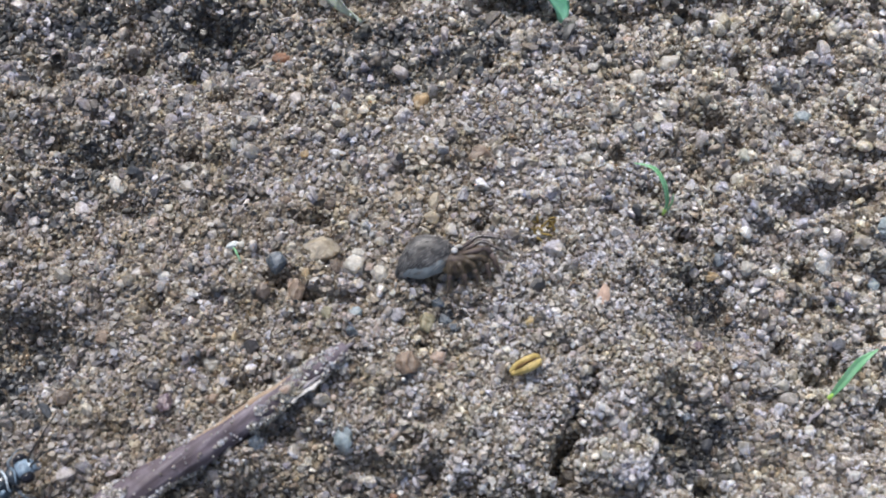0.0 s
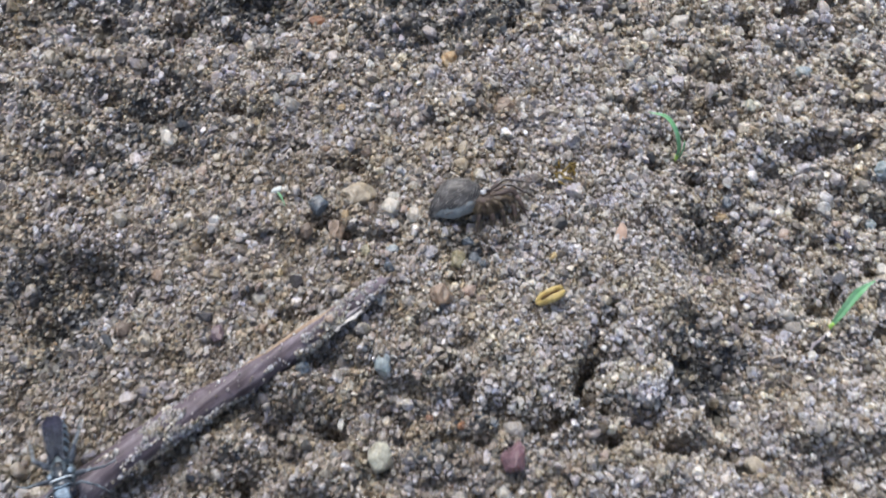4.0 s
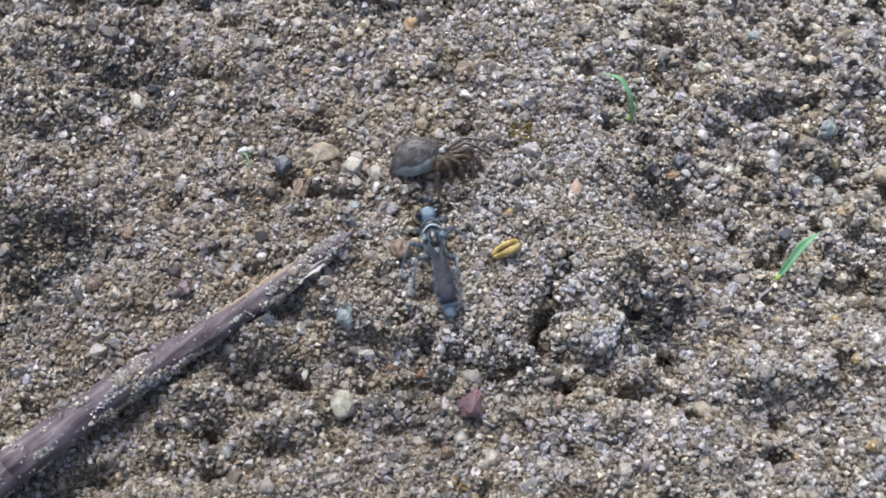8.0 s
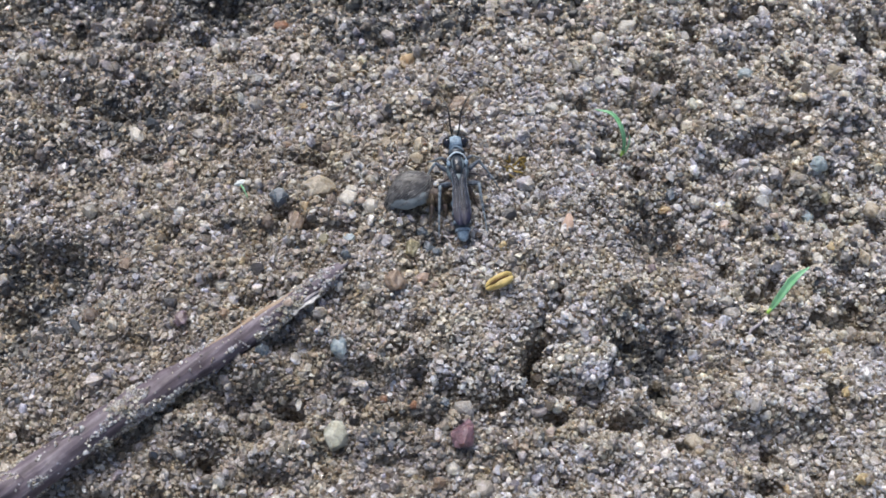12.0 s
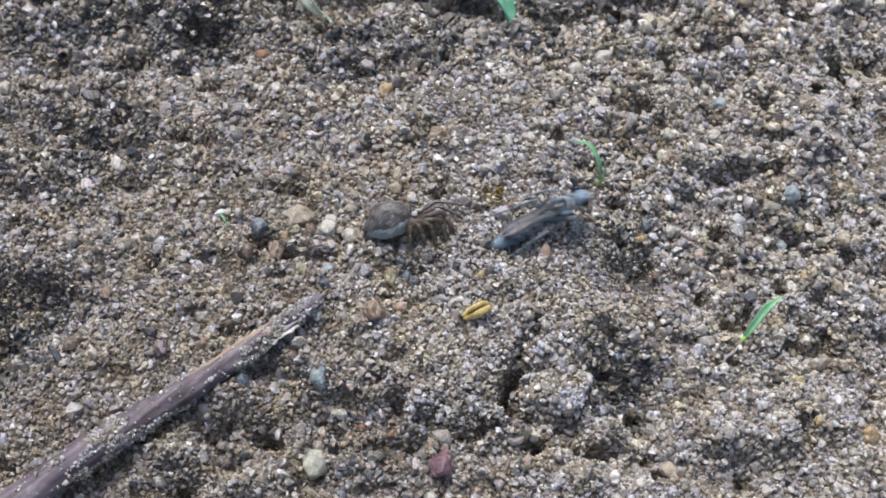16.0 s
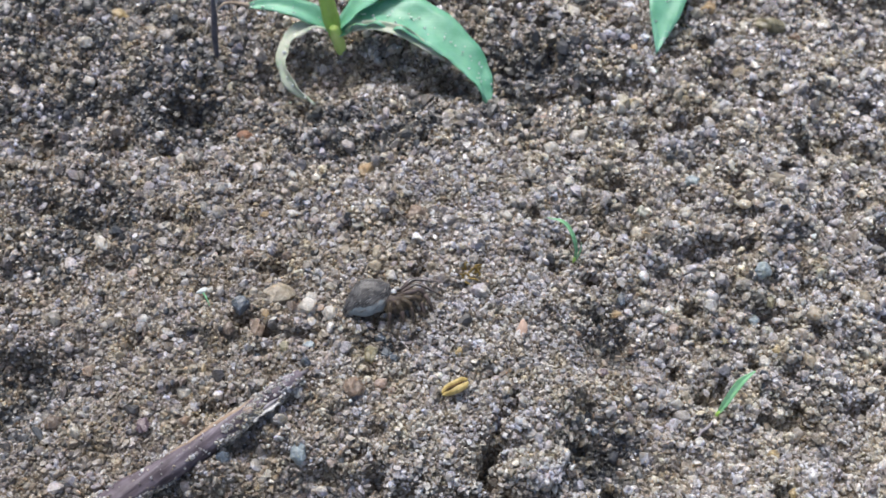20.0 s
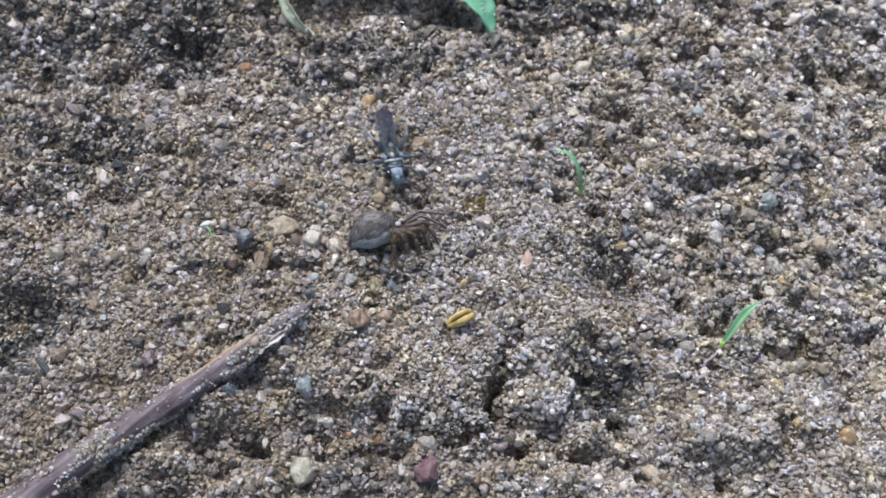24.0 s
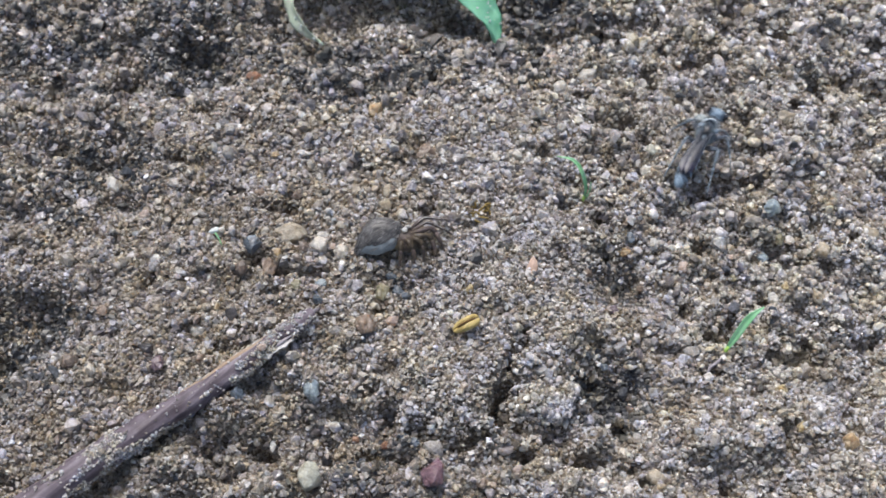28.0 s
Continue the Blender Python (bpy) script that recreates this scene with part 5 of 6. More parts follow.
def spider():
    x, y = -2.65, -11.9
    g = float(height(x, y)) + 0.1
    rng = random.Random(8)
    base = thing("spider", x, y, g, "dead greyish-brown hairy spider with legs curled up", "spider")
    tilt = Euler((0.42, -0.10, 0.22)).to_matrix()

    def shell(d, lift=0.0):
        """The abdomen's skin: a flattened leaf-shaped dome, pointed at the tail."""
        tail = max(0.0, -d.x)
        p = Vector((d.x * 2.5, d.y * 1.75 * (1 - 0.60 * tail**2) - 0.95 * tail**2, d.z * (0.95 if d.z > 0 else 0.38)))
        p *= 1 + lift + 0.05 * noise.noise(d * 2.2) + 0.02 * noise.noise(d * 9)
        return tilt @ p + Vector((-1.95, 0.15, 1.35))

    bm = bmesh.new()
    bmesh.ops.create_icosphere(bm, subdivisions=5, radius=1.0)
    for v in bm.verts:
        v.co = shell(v.co.normalized()) * MM
    abdomen = part("abdomen", bm, mat_abdomen, base, "flattened grey abdomen with pale and dark streaks")
    bm = bmesh.new()
    bmesh.ops.create_icosphere(bm, subdivisions=5, radius=1.0)
    flank = [v for v in bm.verts if v.co.y + 0.2 * v.co.x * v.co.x + 0.14 * noise.noise(v.co * 3) > -0.27 or v.co.z > 0.86 or v.co.x > 0.75]
    bmesh.ops.delete(bm, geom=flank, context="VERTS")
    for v in bm.verts:
        v.co = shell(v.co.normalized(), 0.012) * MM
    part("belly_patch", bm, mat_belly, abdomen, "smooth blue-grey flank")
    for name, material, count, long, thick, words in (
        ("dark_fur", mat_spider, 70, 0.5, 0.03, "dark brown hairs"), ("abdomen_fur", mat_greyfur, 110, 0.6, 0.022, "short grey hairs"), ("pale_fur", mat_palefur, 150, 1.0, 0.032, "long whitish hairs lying flat"),
    ):
        spots = []
        while len(spots) < count:
            d = Vector((rng.gauss(0, 1), rng.gauss(-0.1, 1), abs(rng.gauss(0, 1)))).normalized()
            if d.y < -0.55 and d.z < 0.6:
                continue
            p = shell(d, 0.005)
            on = shell((d + Vector((-0.16, -0.10, 0.0))).normalized(), 0.015)
            spots.append((p, on - p))
        bm = bmesh.new()
        fur(bm, spots, rng, long, thick, 0.08)
        part(name, bm, material, abdomen, words)
    bm = bmesh.new()
    for dy in (-0.16, 0.10):
        root = shell(Vector((-1, dy, 0)).normalized(), -0.04)
        tube(bm, [root, root + Vector((-0.42, -0.16, -0.12))], [0.13, 0.05], 7)
    part("spinnerets", bm, mat_spider, abdomen)
    bm = bmesh.new()
    ball(bm, (0.75, 0.0, 1.0), (1.45, 1.15, 0.85), None, 4, 0.12, 3.0)
    chest = part("cephalothorax", bm, mat_spider, base, "brown hairy head and chest")
    bm = bmesh.new()
    spots = []
    for _ in range(520):
        d = Vector((rng.gauss(0.2, 1), rng.gauss(-0.2, 1), abs(rng.gauss(0, 1)))).normalized()
        spots.append((Vector((0.75 + d.x * 1.42, d.y * 1.12, 1.0 + d.z * 0.83)), d + Vector((0.8, -0.7, 0.0))))
    fur(bm, spots, rng, 0.6, 0.022)
    part("chest_fur", bm, mat_fur, chest, "golden brown hairs")
    bm = bmesh.new()
    ball(bm, (0.62, 0.50, 2.06), (0.30, 0.28, 0.24), None, 3, 0.1, 4.0, 2)
    part("sand_grain", bm, mat_pebble["white"], chest, "white grain stuck on its back")
    bm = bmesh.new()
    ball(bm, (0.95, 0.95, 1.95), (0.34, 0.20, 0.16), None, 3, 0.2, 5.0, 3)
    part("pale_plate", bm, mat_palefur, chest, "whitish glossy plate")
    for ex, ey in ((0.55, 0.95), (0.85, 1.02)):
        bm = bmesh.new()
        ball(bm, (ex, ey, 1.75), (0.16, 0.15, 0.15), None, 3)
        part("eye", bm, mat_eye, chest, "glossy black eye")
    # curled legs: root, knee and tip
    legs = [
        ((0.9, 0.7, 1.5), (2.6, 2.0, 1.9), (5.1, 2.3, 0.9), 0.17), ((1.1, 0.6, 1.5), (2.9, 1.6, 1.7), (5.3, 1.0, 0.5), 0.18),
        ((1.2, 0.4, 1.5), (3.3, 0.9, 1.7), (4.6, -0.9, 0.3), 0.25), ((1.2, 0.1, 1.5), (3.1, 0.1, 1.5), (3.7, -1.4, 0.3), 0.28),
        ((1.0, 0.0, 1.4), (2.2, -0.6, 1.7), (2.6, -1.9, 0.3), 0.22), ((0.8, -0.1, 1.4), (1.3, -1.0, 1.5), (1.7, -2.2, 0.3), 0.28),
        ((0.4, -0.2, 1.3), (0.3, -1.1, 1.5), (0.2, -2.4, 0.0), 0.24), ((0.2, 0.5, 1.5), (-1.3, 1.4, 2.2), (-3.2, 1.2, 2.1), 0.10),
    ]
    for n, (a, b, c, r) in enumerate(legs):
        line = bezier([a, Vector(a).lerp(Vector(b), 0.6) + Vector((0, 0, 0.2)), b, Vector(b).lerp(Vector(c), 0.55) + Vector((0.1, 0, 0.1)), c], 18)
        bm = bmesh.new()
        tube(bm, line[:11], [r * v for v in (0.8, 0.95, 1.05, 1.1, 1.1, 1.05, 0.9, 0.85, 1.0, 1.0, 0.9)], 9, 0.1)
        leg = part("leg", bm, mat_amberleg if n in (3, 4, 5, 6) else mat_spider, base, "golden-brown translucent leg" if n in (3, 4, 5, 6) else "dark grey-brown leg")
        bm = bmesh.new()
        tube(bm, line[10:], [r * v for v in (0.9, 0.85, 0.8, 0.7, 0.6, 0.5, 0.4, 0.25)], 8, 0.1)
        part("foot", bm, mat_spider, leg)
        bm = bmesh.new()
        spots = []
        for _ in range(150 if 1 < n < 7 else 130):
            k = rng.randrange(1, 16)
            d = Vector((rng.gauss(0, 1), rng.gauss(0, 1), rng.gauss(0.4, 1))).normalized()
            spots.append((line[k] + d * r * 0.8, d * 0.7 + (line[k + 1] - line[k]).normalized()))
        fur(bm, spots, rng, 0.6 if 1 < n < 7 else 0.45, 0.018, 0.45)
        part("leg_fur", bm, mat_greyfur if n in (0, 1, 7) else mat_fur, leg)
        if n < 2:
            bm = bmesh.new()
            tube(bm, [p + Vector((0, -0.25, 0.85)) * r for p in line[2:15]], [r * 0.2 * math.sin(math.pi * (k + 0.5) / 13) + 0.01 for k in range(13)], 6)
            part("pale_stripe", bm, mat_palefur, leg, "pale lengthwise stripe")


# ---- the wasp ----
mat_slate = mottled("slate_cuticle", (0.016, 0.022, 0.032), (0.050, 0.066, 0.085), 1500.0, 0.25, 0.2, 0.00005)
mat_silver = mottled("silver_down", (0.075, 0.120, 0.175), (0.370, 0.500, 0.630), 2600.0, 0.45, 0.5, 0.00008, fine=3.0)
mat_bluedown = mottled("blue_grey_down", (0.055, 0.082, 0.105), (0.160, 0.215, 0.250), 1500.0, 0.5, 0.4, 0.00005)
mat_white = mottled("white_band", (0.600, 0.710, 0.800), (0.780, 0.850, 0.900), 1800.0, 0.5)
mat_limb = mottled("wasp_leg", (0.022, 0.028, 0.040), (0.190, 0.230, 0.290), 2200.0, 0.3)
mat_shin = mottled("wasp_shin", (0.030, 0.042, 0.060), (0.300, 0.370, 0.430), 2400.0, 0.35, fine=3.0)
mat_feeler = mottled("wasp_feeler", (0.010, 0.010, 0.012), (0.030, 0.030, 0.034), 1600.0, 0.4)


def wing_material():
    """A smoky clear membrane with fine folds along it, darkening to violet brown towards its tip."""
    m, nodes, links, p = shader("smoky_wing", 0.36, 0.0, 0.5)
    co = nodes.new("ShaderNodeTexCoord")
    place = nodes.new("ShaderNodeSeparateXYZ")
    links.new(co.outputs["Object"], place.inputs[0])
    along = nodes.new("ShaderNodeMapRange")
    along.inputs["From Min"].default_value, along.inputs["From Max"].default_value = -0.0024, -0.0044
    links.new(place.outputs["Y"], along.inputs["Value"])
    stretch = nodes.new("ShaderNodeMapping")
    stretch.inputs["Scale"].default_value = (5200, 420, 5200)
    links.new(co.outputs["Object"], stretch.inputs["Vector"])
    folds = nodes.new("ShaderNodeTexNoise")
    folds.inputs["Scale"].default_value, folds.inputs["Detail"].default_value = 1.0, 3.0
    links.new(stretch.outputs["Vector"], folds.inputs["Vector"])
    front = ramp(nodes, [(0.35, (0.010, 0.014, 0.026)), (0.55, (0.034, 0.044, 0.070)), (0.70, (0.150, 0.178, 0.220))])
    back = ramp(nodes, [(0.35, (0.006, 0.007, 0.022)), (0.60, (0.015, 0.016, 0.044)), (0.75, (0.045, 0.046, 0.090))])
    links.new(folds.outputs["Fac"], front.inputs["Fac"])
    links.new(folds.outputs["Fac"], back.inputs["Fac"])
    links.new(blend(nodes, links, front.outputs["Color"], back.outputs["Color"], along.outputs["Result"]), p.inputs["Base Color"])
    relief(nodes, links, p, folds.outputs["Fac"], 0.5, 0.00008)
    clear = nodes.new("ShaderNodeBsdfTransparent")
    clear.inputs["Color"].default_value = (0.80, 0.77, 0.76, 1)
    cover = nodes.new("ShaderNodeMapRange")
    cover.inputs["To Min"].default_value, cover.inputs["To Max"].default_value = 0.56, 0.90
    links.new(along.outputs["Result"], cover.inputs["Value"])
    mix = nodes.new("ShaderNodeMixShader")
    links.new(cover.outputs["Result"], mix.inputs["Fac"])
    links.new(clear.outputs[0], mix.inputs[1])
    links.new(p.outputs[0], mix.inputs[2])
    links.new(mix.outputs[0], nodes["Material Output"].inputs["Surface"])
    return m


mat_wing = wing_material()
NOSE_UP = Matrix.Translation((0, 0, 1.45 * MM)) @ Matrix.Rotation(radians(12), 4, "X") @ Matrix.Diagonal((1, 1.07, 1, 1))


def wasp():
    base = thing("wasp", 0, 0, 0, "slate-blue spider wasp with silver bands and smoky folded wings", "wasp")

    def body(name, build, material, parent, label="", origin=(0, 0, 0)):
        bm = bmesh.new()
        build(bm)
        bm.transform(Matrix.Translation(-Vector(origin)) @ NOSE_UP)
        return part(name, bm, material, parent, label)

    def head_shape(bm):
        ball(bm, (0, 3.95, 0.05), (1.00, 0.60, 0.72), None, 4, 0.04)
        ball(bm, (0, 4.35, -0.15), (0.55, 0.30, 0.5), None, 3)

    head = body("head", head_shape, mat_silver, base, "silvery blue downy head")
    for s in (-1, 1):
        body("eye", lambda bm: ball(bm, (s * 0.80, 4.00, 0.16), (0.44, 0.52, 0.62), None, 4), mat_eye, head, "large glossy black eye")
        body("ocellus", lambda bm: ball(bm, (s * 0.12, 3.85, 0.70), (0.06, 0.06, 0.05), None, 2), mat_eye, head)
        body("jaw", lambda bm: tube(bm, [(s * 0.3, 4.4, -0.45), (s * 0.32, 4.7, -0.7), (s * 0.05, 4.9, -0.8)], [0.15, 0.12, 0.04], 7), mat_limb, head)
    body("brow", lambda bm: ball(bm, (0, 4.48, 0.24), (0.36, 0.12, 0.14), None, 3), mat_white, head, "whitish patch above the feelers")
    body("face", lambda bm: ball(bm, (0, 4.56, -0.18), (0.50, 0.18, 0.42), None, 3, 0.1), mat_silver, head, "whitish blue downy face")
    body("neck", lambda bm: ball(bm, (0, 3.35, 0.0), (0.55, 0.5, 0.5), None, 3), mat_slate, base)
    collar = body("collar", lambda bm: ball(bm, (0, 3.0, 0.05), (0.80, 0.55, 0.70), None, 4), mat_slate, base, "dark slate collar")

    def hoop(bm, y, r, high, lift):
        arc = [(r * math.cos(a), y - 0.22 * math.cos(a * 2), lift + high * math.sin(a)) for a in np.linspace(0.05, math.pi - 0.05, 17)]
        tube(bm, arc, [0.075] * 17, 7)

    body("collar_band", lambda bm: hoop(bm, 2.58, 0.90, 0.82, 0.02), mat_white, collar, "white band")
    body("collar_band", lambda bm: hoop(bm, 3.22, 0.74, 0.62, 0.02), mat_silver, collar, "silver band")
    thorax = body("thorax", lambda bm: ball(bm, (0, 1.75, 0.05), (0.82, 1.15, 0.86), None, 4, 0.03), mat_slate, base, "dark slate thorax")
    body("thorax_shield", lambda bm: ball(bm, (0, 1.35, 0.72), (0.30, 0.38, 0.24), None, 4), mat_feeler, thorax, "glossy black shield")
    for s in (-1, 1):
        body("thorax_stripe", lambda bm: tube(bm, bezier([(s * 0.40, 2.3, 0.80), (s * 0.52, 1.8, 0.88), (s * 0.44, 1.25, 0.84)], 8), [0.03, 0.05, 0.07, 0.08, 0.07, 0.06, 0.05, 0.03], 7), mat_bluedown, thorax, "blue-grey stripe")
        body("wing_root", lambda bm: ball(bm, (s * 0.82, 1.95, 0.48), (0.2, 0.28, 0.16), None, 3), mat_silver, thorax)
        body("flank", lambda bm: ball(bm, (s * 0.55, 1.5, -0.35), (0.5, 0.95, 0.6), None, 3), mat_bluedown, thorax, "downy blue-grey flank")
    body("waist", lambda bm: ball(bm, (0, 0.55, 0.0), (0.70, 0.70, 0.68), None, 4), mat_bluedown, base, "downy blue-grey waist")
    # abdomen
    ends = [0.1, -0.85, -1.75, -2.65, -3.5, -4.15, -4.7]
    wide = [0.34, 0.72, 0.84, 0.84, 0.78, 0.66, 0.42]
    for n in range(6):
        a, b = ends[n], ends[n + 1]
        steps = np.linspace(0, 1, 7)
        axis = [(0, a + (b - a) * u * 1.06, -0.12 - 0.05 * (n + u)) for u in steps]
        r = [wide[n] + (wide[n + 1] - wide[n]) * (1 - (1 - u) ** 1.6) + 0.03 * u for u in steps]
        last = n == 5
        if last:
            axis += [(0, axis[-1][1] - d, axis[-1][2]) for d in (0.14, 0.24)]
            r += [0.30, 0.12]
        ring = body("abdomen_segment", lambda bm: tube(bm, axis, r, 20), mat_silver if last else mat_slate, base, "pale blue-grey tail tip" if last else "black abdomen ring")
        if not last:
            body("silver_band", lambda bm: tube(bm, [Vector(axis[3]).lerp(Vector(axis[4]), 0.6), axis[4], axis[5], Vector(axis[5]).lerp(Vector(axis[6]), 0.7)], [r[4] + 0.006, r[4] + 0.03, r[5] + 0.03, r[6] + 0.012], 20), mat_silver, ring, "silver hair band")

    # folded wings: a clear front part and a dark tip, with veins
    def sheet(bm, outline, lift):
        for layer in (0.0, -0.025):
            rows = []
            for y, inner, outer in outline:
                rows.append([bm.verts.new(Vector((inner + (outer - inner) * u, y, lift(y) + 0.10 * math.sin(math.pi * u) + layer)) * MM) for u in np.linspace(0, 1, 6)])
            for one, two in zip(rows, rows[1:]):
                for k in range(5):
                    bm.faces.new((one[k], one[k + 1], two[k + 1], two[k]))

    def lift_of(s):
        return lambda y: 0.98 + 0.05 * s + 0.10 * (y - 1.7) / 6

    wings = []
    for s in (-1, 1):
        up = lift_of(s)
        root = [(1.25, s * 0.50, s * 0.70), (0.7, s * 0.22, s * 0.66), (0.0, s * -0.05, s * 0.64), (-0.8, s * -0.2, s * 0.68), (-1.5, s * -0.28, s * 0.75)]
        tip = [(-1.5, s * -0.28, s * 0.75), (-2.3, s * -0.28, s * 0.82), (-3.0, s * -0.24, s * 0.84), (-3.5, s * -0.16, s * 0.72), (-3.8, s * -0.02, s * 0.52), (-3.95, s * 0.10, s * 0.26)]
        hinge = NOSE_UP @ (Vector((s * 0.6, 1.25, 0.95)) * MM)
        wing = body("wing", lambda bm: sheet(bm, root, up), mat_wing, base, "smoky translucent folded wing", hinge)
        wing.location = hinge
        wings.append((wing, hinge, s))
        body("wing_tip", lambda bm: sheet(bm, tip, up), mat_wing, wing, "dark violet-brown wing tip", hinge)
        for q, w in ((1.0, 0.035), (0.70, 0.012), (0.40, 0.012)):
            path = [(i + (o - i) * q, y, up(y) + 0.05 + 0.10 * math.sin(math.pi * q)) for y, i, o in root + tip[1:3]]
            body("vein", lambda bm: tube(bm, bezier(path, 14), [w] * 14, 5), mat_limb, wing, "dark slate vein", hinge)
    # feelers
    feelers = []
    for s in (-1, 1):
        f = new("feeler", bpy.data.meshes.new("feeler"))
        bm = bmesh.new()
        tube(bm, bezier([(0, 0, 0), (s * 0.2, 0.5, 0.6), (s * 0.5, 2.1, 1.5), (s * 1.35, 3.9, 1.5)], 18), list(np.linspace(0.105, 0.055, 18)), 7)
        bm.to_mesh(f.data)
        bm.free()
        f.data.materials.append(mat_feeler)
        f.parent = base
        root = NOSE_UP @ (Vector((s * 0.2, 4.5, 0.2)) * MM)
        f.location = root
        tagged(f, "long thin black feeler")
        feelers.append((f, root, s))
    # legs: hip, knee, ankle and toe, in the wasp's space
    legs = []
    plan = [
        ((0.45, 2.75, 1.25), (1.45, 3.05, 1.75), (2.30, 3.45, 0.65), (2.85, 4.05, -0.3), 0.18),
        ((0.50, 1.55, 1.00), (2.05, 2.25, 2.10), (3.10, 1.45, 0.70), (3.95, 0.45, -0.4), 0.22),
        ((0.50, 0.60, 0.85), (1.80, -0.25, 2.10), (2.05, -2.45, 0.60), (2.25, -4.35, -0.4), 0.25),
    ]
    for s in (-1, 1):
        for n, (hip, knee, ankle, toe, r) in enumerate(plan):
            flip = Vector((s, 1, 1))
            hip, knee, ankle, toe = ((Vector(p) * flip) for p in (hip, knee, ankle, toe))
            leg = new("leg", bpy.data.meshes.new("leg"))
            bm = bmesh.new()
            k = knee - hip
            tube(bm, [(0, 0, 0), k * 0.2, k * 0.5, k * 0.85, k], [r * 0.8, r * 1.0, r * 1.1, r * 0.8, r * 0.6], 9)
            bm.to_mesh(leg.data)
            bm.free()
            leg.data.materials.append(mat_limb)
            leg.parent, leg.location = base, hip * MM
            tagged(leg, "dark slate leg")
            bm = bmesh.new()
            a = ankle - hip
            tube(bm, [k, k.lerp(a, 0.15), k.lerp(a, 0.8), a], [r * 0.6, r * 0.62, r * 0.5, r * 0.4], 8)
            rng = random.Random(n)
            spots = [(k.lerp(a, rng.uniform(0.15, 0.95)), (a - k).normalized() + Vector((rng.gauss(0, 0.7), rng.gauss(0, 0.7), rng.gauss(0, 0.7)))) for _ in range(14)]
            fur(bm, spots, rng, 0.3, 0.025)
            part("shin", bm, mat_shin, leg, "silvery spiny shin")
            bm = bmesh.new()
            t = toe - hip
            tube(bm, bezier([a, a.lerp(t, 0.5) + Vector((0, 0, 0.05)), t], 7), [r * 0.4, r * 0.36, r * 0.34, r * 0.32, r * 0.3, r * 0.26, r * 0.15], 7)
            part("foot", bm, mat_shin, leg)
            legs.append((leg, hip * MM, s, n))
    return base, legs, feelers, wings


spider()


# ---- granules lying singly in the middle of the place ----
def granules():
    shapes, tris = grain_shapes(3, 12, 77)
    forms = []
    for k, shape in enumerate(shapes):
        for material in (mat_brown_one, mat_pale_one):
            me = bpy.data.meshes.new("granule")
            me.from_pydata((shape * 0.5 * MM).tolist(), [], tris.tolist())
            me.materials.append(material)
            forms.append(me)
    rng = random.Random(78)
    for (x, y, z), r, light in GRANULES:
        ob = new("granule", forms[rng.randrange(12) * 2 + light])
        turn = pose(x * MM, y * MM, z * MM, rng.uniform(0, 360), rng.uniform(0, 360), rng.uniform(0, 360))
        ob.matrix_basis = turn @ Matrix.Diagonal((r / 0.5, r / 0.5, r / 0.5, 1))
        tagged(ob, "pale translucent quartz granule lying in the sand" if light else "brown-grey sand granule lying in the sand", "granule", "sand granules")


granules()
wasp_base, wasp_legs, wasp_feelers, wasp_wings = wasp()

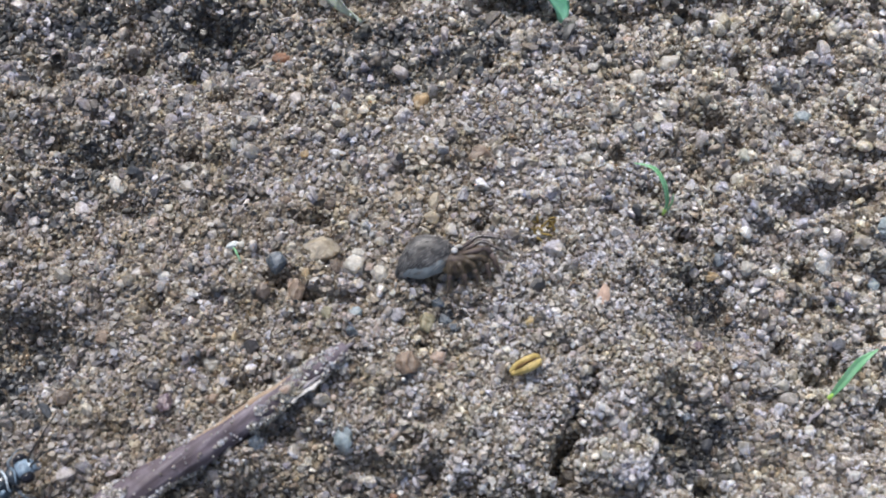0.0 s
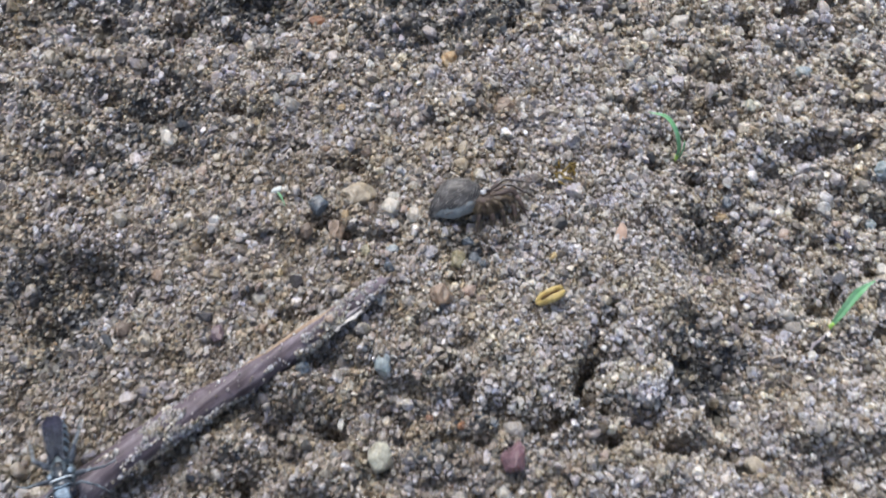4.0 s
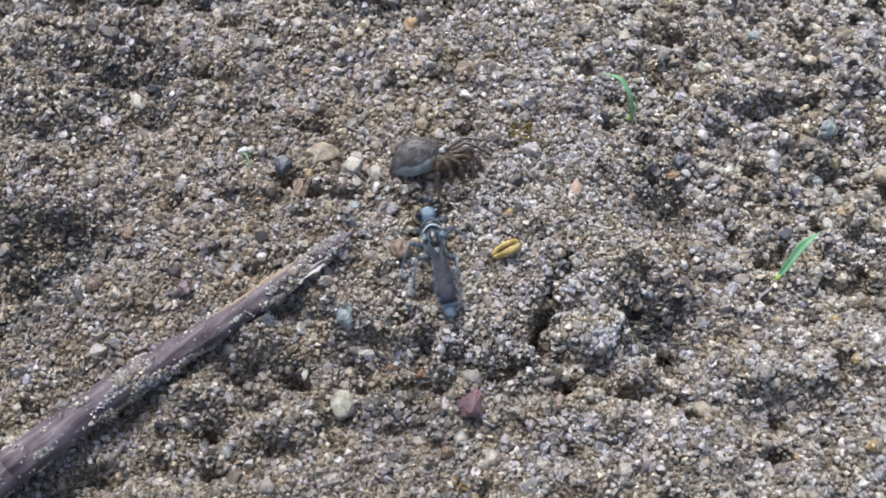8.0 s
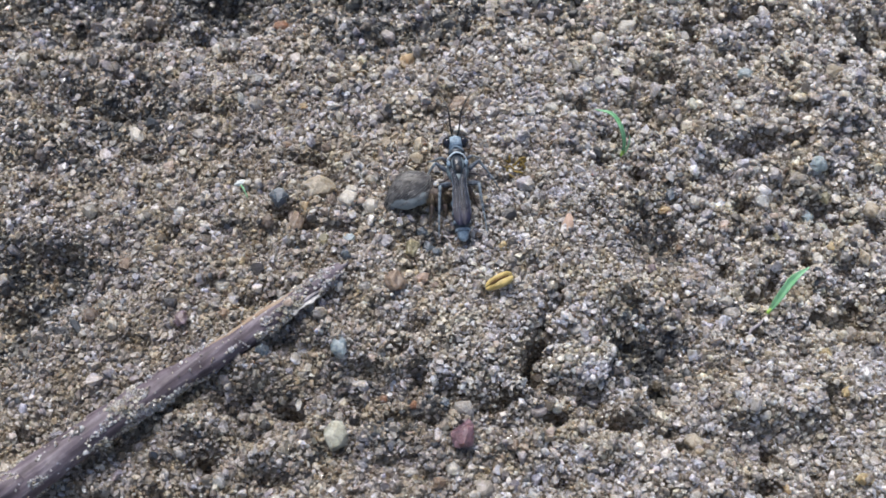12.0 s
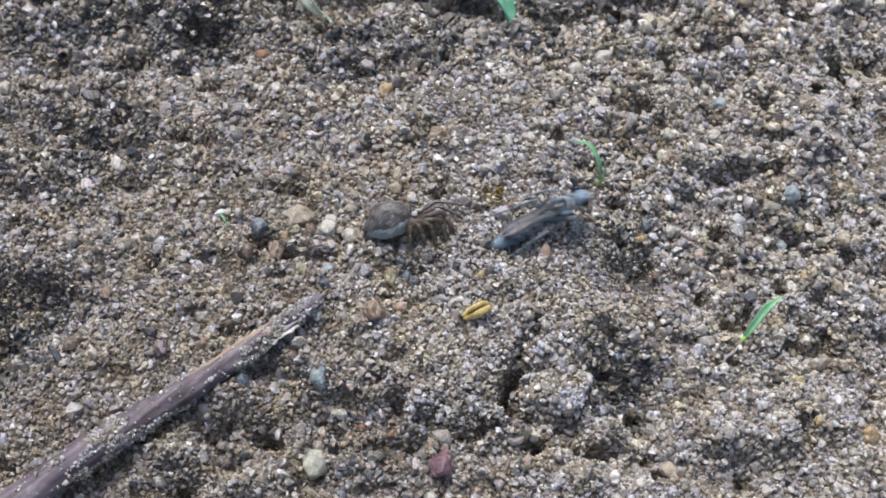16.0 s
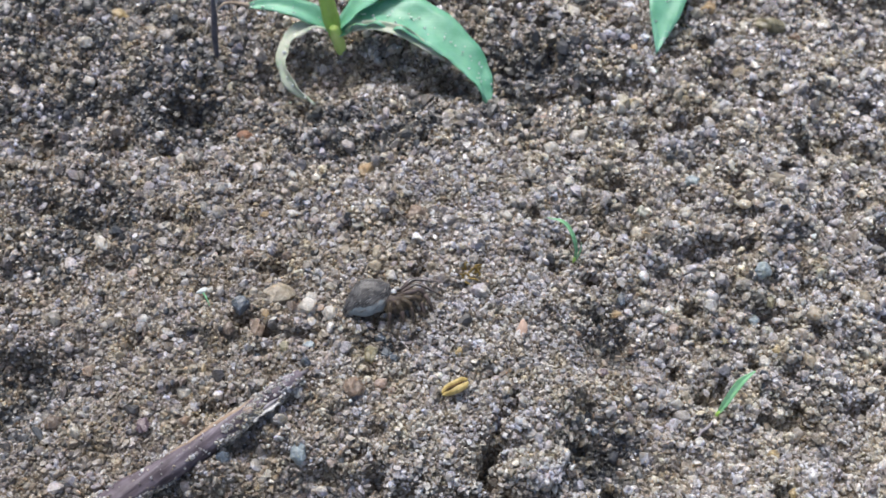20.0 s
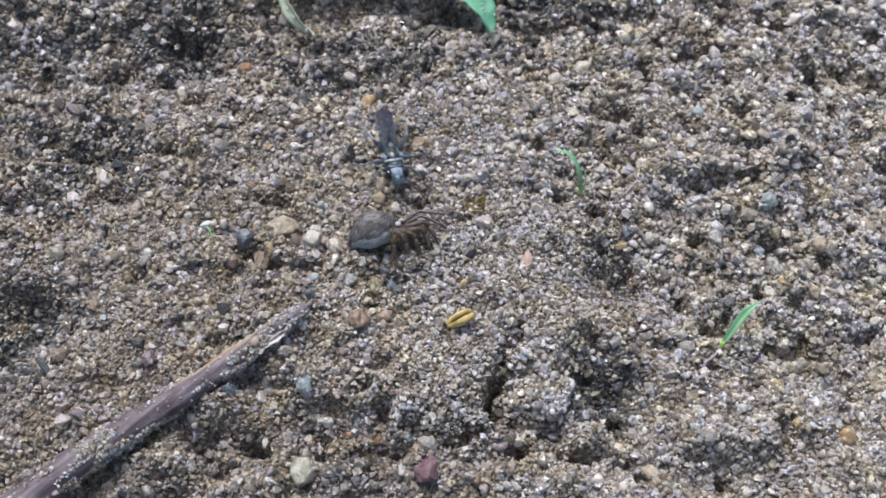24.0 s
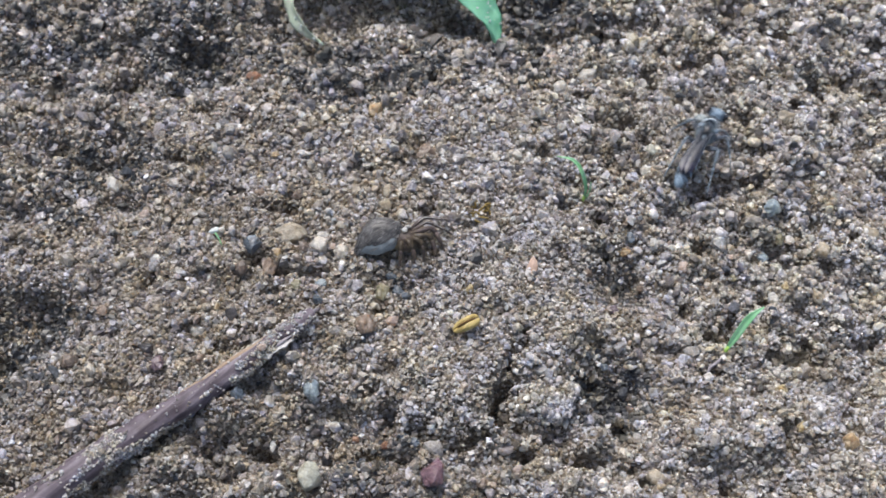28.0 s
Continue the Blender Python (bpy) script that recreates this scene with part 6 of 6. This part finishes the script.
# ---- what moves: the wasp runs, stops and turns; seconds, place in millimetres, heading in degrees ----
WASP = [
    (0, -37.5, -33.0, -57),
    (3, -37.0, -34.7, -56),
    (3.1, -36.9, -35.1, -56),
    (3.3, -37.3, -40.6, -39),
    (3.4, -37.3, -38.5, -95),
    (3.5, -35.7, -36.0, -152),
    (3.6, -35.6, -35.5, -157),
    (3.7, -37.2, -34.1, -158),
    (3.8, -37.6, -34.1, -155),
    (3.9, -35.8, -36.3, -151),
    (4, -35.0, -37.5, -156),
    (4.1, -33.8, -38.3, -155),
    (4.2, -32.9, -39.1, -157),
    (4.3, -33.4, -39.1, -159),
    (4.4, -31.1, -41.9, -148),
    (4.5, -28.4, -47.6, -143),
    (5.4, -27.5, -57.8, -120),
    (6.3, -22.0, -37.6, -113),
    (6.5, -19.8, -36.5, -112),
    (6.6, -19.4, -36.4, -115),
    (6.7, -16.3, -38.6, -122),
    (6.8, -16.2, -38.8, -122),
    (6.9, -12.5, -39.9, -114),
    (7, -11.5, -39.9, -118),
    (7.1, -9.7, -38.1, -80),
    (7.2, -9.5, -41.8, -1),
    (7.3, -9.4, -42.6, 0),
    (7.4, -5.8, -38.6, -57),
    (7.5, -4.9, -37.2, -59),
    (7.6, -4.8, -32.6, -28),
    (7.7, -3.2, -23.1, -18),
    (7.8, -2.5, -21.4, -17),
    (7.9, -3.0, -21.8, -15),
    (8, -1.9, -22.4, 15),
    (8.2, -1.7, -22.6, 41),
    (8.4, -1.9, -22.8, 38),
    (8.6, -2.5, -22.3, 31),
    (8.8, -1.4, -20.1, 11),
    (9, -1.2, -18.3, 8),
    (9.2, -1.6, -18.5, 6),
    (9.4, -0.6, -16.3, 11),
    (9.6, -0.9, -16.1, 11),
    (9.8, -1.1, -16.3, 11),
    (10, 0.4, -15.4, -2),
    (10.2, 0.8, -15.4, -5),
    (10.4, -0.2, -11.2, 21),
    (10.6, -0.1, -12.3, 18),
    (10.8, 1.0, -12.9, 7),
    (11, 0.5, -11.5, 9),
    (12.5, 0.1, -11.6, 6),
    (14.5, 0.2, -11.2, 5),
    (15.4, 0.6, -10.9, 8),
    (15.6, 0.9, -11.2, 2),
    (15.8, 1.4, -11.9, 2),
    (15.9, 3.9, -12.2, -37),
    (16, 10.0, -11.2, -61),
    (16.1, 11.9, -10.3, -67),
    (16.2, 11.6, -10.3, -66),
    (16.3, 9.6, -10.3, -136),
    (16.4, 9.8, -10.3, -149),
    (16.6, 11.6, -14.3, -179),
    (16.8, 12.8, -19.2, -183),
    (17, 12.3, -20.4, -188),
    (17.2, 13.0, -22.1, -185),
    (17.4, 12.8, -22.0, -186),
    (17.5, 12.6, -22.8, -185),
    (17.6, 16.0, -23.8, -118),
    (17.7, 18.2, -22.3, -98),
    (17.8, 28.5, -16.6, -69),
    (17.9, 30.2, -14.6, -72),
    (18, 30.9, -10.5, -1),
    (18.1, 31.6, -8.0, 10),
    (18.2, 31.8, -7.8, 9),
    (18.4, 31.7, -8.5, 8),
    (18.5, 33.7, 3.7, 5),
    (18.6, 33.9, 4.7, 6),
    (18.7, 39.1, 25.8, -9),
    (19, 49.3, 69.3, -7),
    (21, -0.1, 94.5, -75),
    (23.6, -49.7, 61.8, -143),
    (23.8, -29.7, 29.9, -145),
    (23.9, -10.9, 4.8, -125),
    (24, -3.2, -2.0, -168),
    (24.1, -2.7, -2.4, -168),
    (24.2, -1.4, -4.5, -176),
    (24.3, -1.4, -4.7, -178),
    (24.4, -0.0, -2.9, -112),
    (24.5, -0.2, -2.9, -112),
    (24.6, 2.5, -1.6, -88),
    (24.7, 5.6, -1.1, -85),
    (24.8, 6.0, -1.3, -85),
    (24.9, 3.8, -3.6, -122),
    (24.96, 3.4, -5.8, -170),
    (25.04, 3.4, -6.1, -171),
    (25.2, 7.3, -9.4, -168),
    (25.4, 7.6, -9.7, -169),
    (25.5, 7.9, -9.9, -170),
    (25.6, 12.0, -15.1, -158),
    (25.7, 12.6, -17.4, -166),
    (25.8, 17.3, -19.0, -131),
    (25.9, 24.5, -22.2, -128),
    (26, 24.4, -21.7, -128),
    (26.1, 24.7, -21.7, -127),
    (26.15, 24.3, -21.2, -70),
    (26.2, 23.8, -21.1, -13),
    (26.3, 23.5, -20.6, -10),
    (26.5, 23.2, -21.2, -12),
    (26.6, 23.1, -21.2, -11),
    (26.8, 23.6, -20.5, -7),
    (26.9, 21.2, -12.9, 17),
    (27, 20.7, -12.9, 19),
    (27.1, 20.0, -12.6, 21),
    (27.4, 20.6, -12.1, 21),
    (27.6, 20.9, -13.3, 20),
    (27.7, 21.6, -13.3, 2),
    (27.8, 24.2, -6.1, -9),
    (27.9, 26.0, -1.4, -5),
    (28, 27.5, 0.1, -29),
]


def motions():
    rows, spot = [], []
    for t, x, y, turn in WASP:
        # the sand under its body, and how it slopes along its heading
        ahead = (-math.sin(radians(turn)), math.cos(radians(turn)))
        along, across = np.meshgrid(np.linspace(-4.5, 4.5, 13), np.linspace(-1.6, 1.6, 5))
        ux, uy = x + ahead[0] * along + ahead[1] * across, y + ahead[1] * along - ahead[0] * across
        under = np.maximum(height(ux, uy), stick_top(ux, uy))
        front, back = float(under[:, 8:].mean()), float(under[:, :5].mean())
        slope = max(-14.0, min(14.0, math.degrees(math.atan2(front - back, 6.0)) * 0.8))
        z = float(np.percentile(under, 85)) + 0.45
        rows.append((t, pose(x * MM, y * MM, z * MM, 0, 0, turn) @ pose(0, 0, 0, slope, 0, 0)))
        spot.append((t, x, y, turn))
    walk(wasp_base, rows)
    # legs step with the distance run; feelers quiver
    clock = np.arange(0, 28.01, 0.1)
    ts, xs, ys, turns = (np.array(v, float) for v in zip(*spot))
    px, py, pa = np.interp(clock, ts, xs), np.interp(clock, ts, ys), np.interp(clock, ts, turns)
    pace = np.concatenate([[0], np.hypot(np.diff(px), np.diff(py)) + np.abs(np.diff(pa)) * 0.05])
    phase = np.cumsum(np.minimum(pace, 2.2)) * 1.35
    active = np.clip(pace / 0.6, 0, 1)
    for leg, hip, s, n in wasp_legs:
        shift = math.pi * ((n + (s > 0)) % 2)
        steps = []
        for t, ph, go in zip(clock, phase, active):
            swing = 15 * math.sin(ph + shift) * go
            lift = 9 * max(0.0, math.cos(ph + shift)) * go
            steps.append((float(t), pose(*hip, 0, -s * lift, s * swing)))
        walk(leg, steps)
    for f, root, s in wasp_feelers:
        walk(f, [(float(t), pose(*root, 6 + 5 * math.sin(t * 9.0 + s), 0, s * 7 * math.sin(t * 7.0 + 1.3 * s))) for t in clock])

    # it flicks its wings now and then
    for wing, hinge, s in wasp_wings:
        open_by = sum(np.exp(-(((clock - t) / 0.09) ** 2)) for t in (6.5, 6.6, 24.2))
        open_by = np.minimum(open_by, 1) * np.where(np.abs(clock - 6.5) < 0.4, 1.0, 0.22)
        walk(wing, [(float(t), pose(*hinge, -30 * o, 0, s * 24 * o)) for t, o in zip(clock, open_by)])


motions()
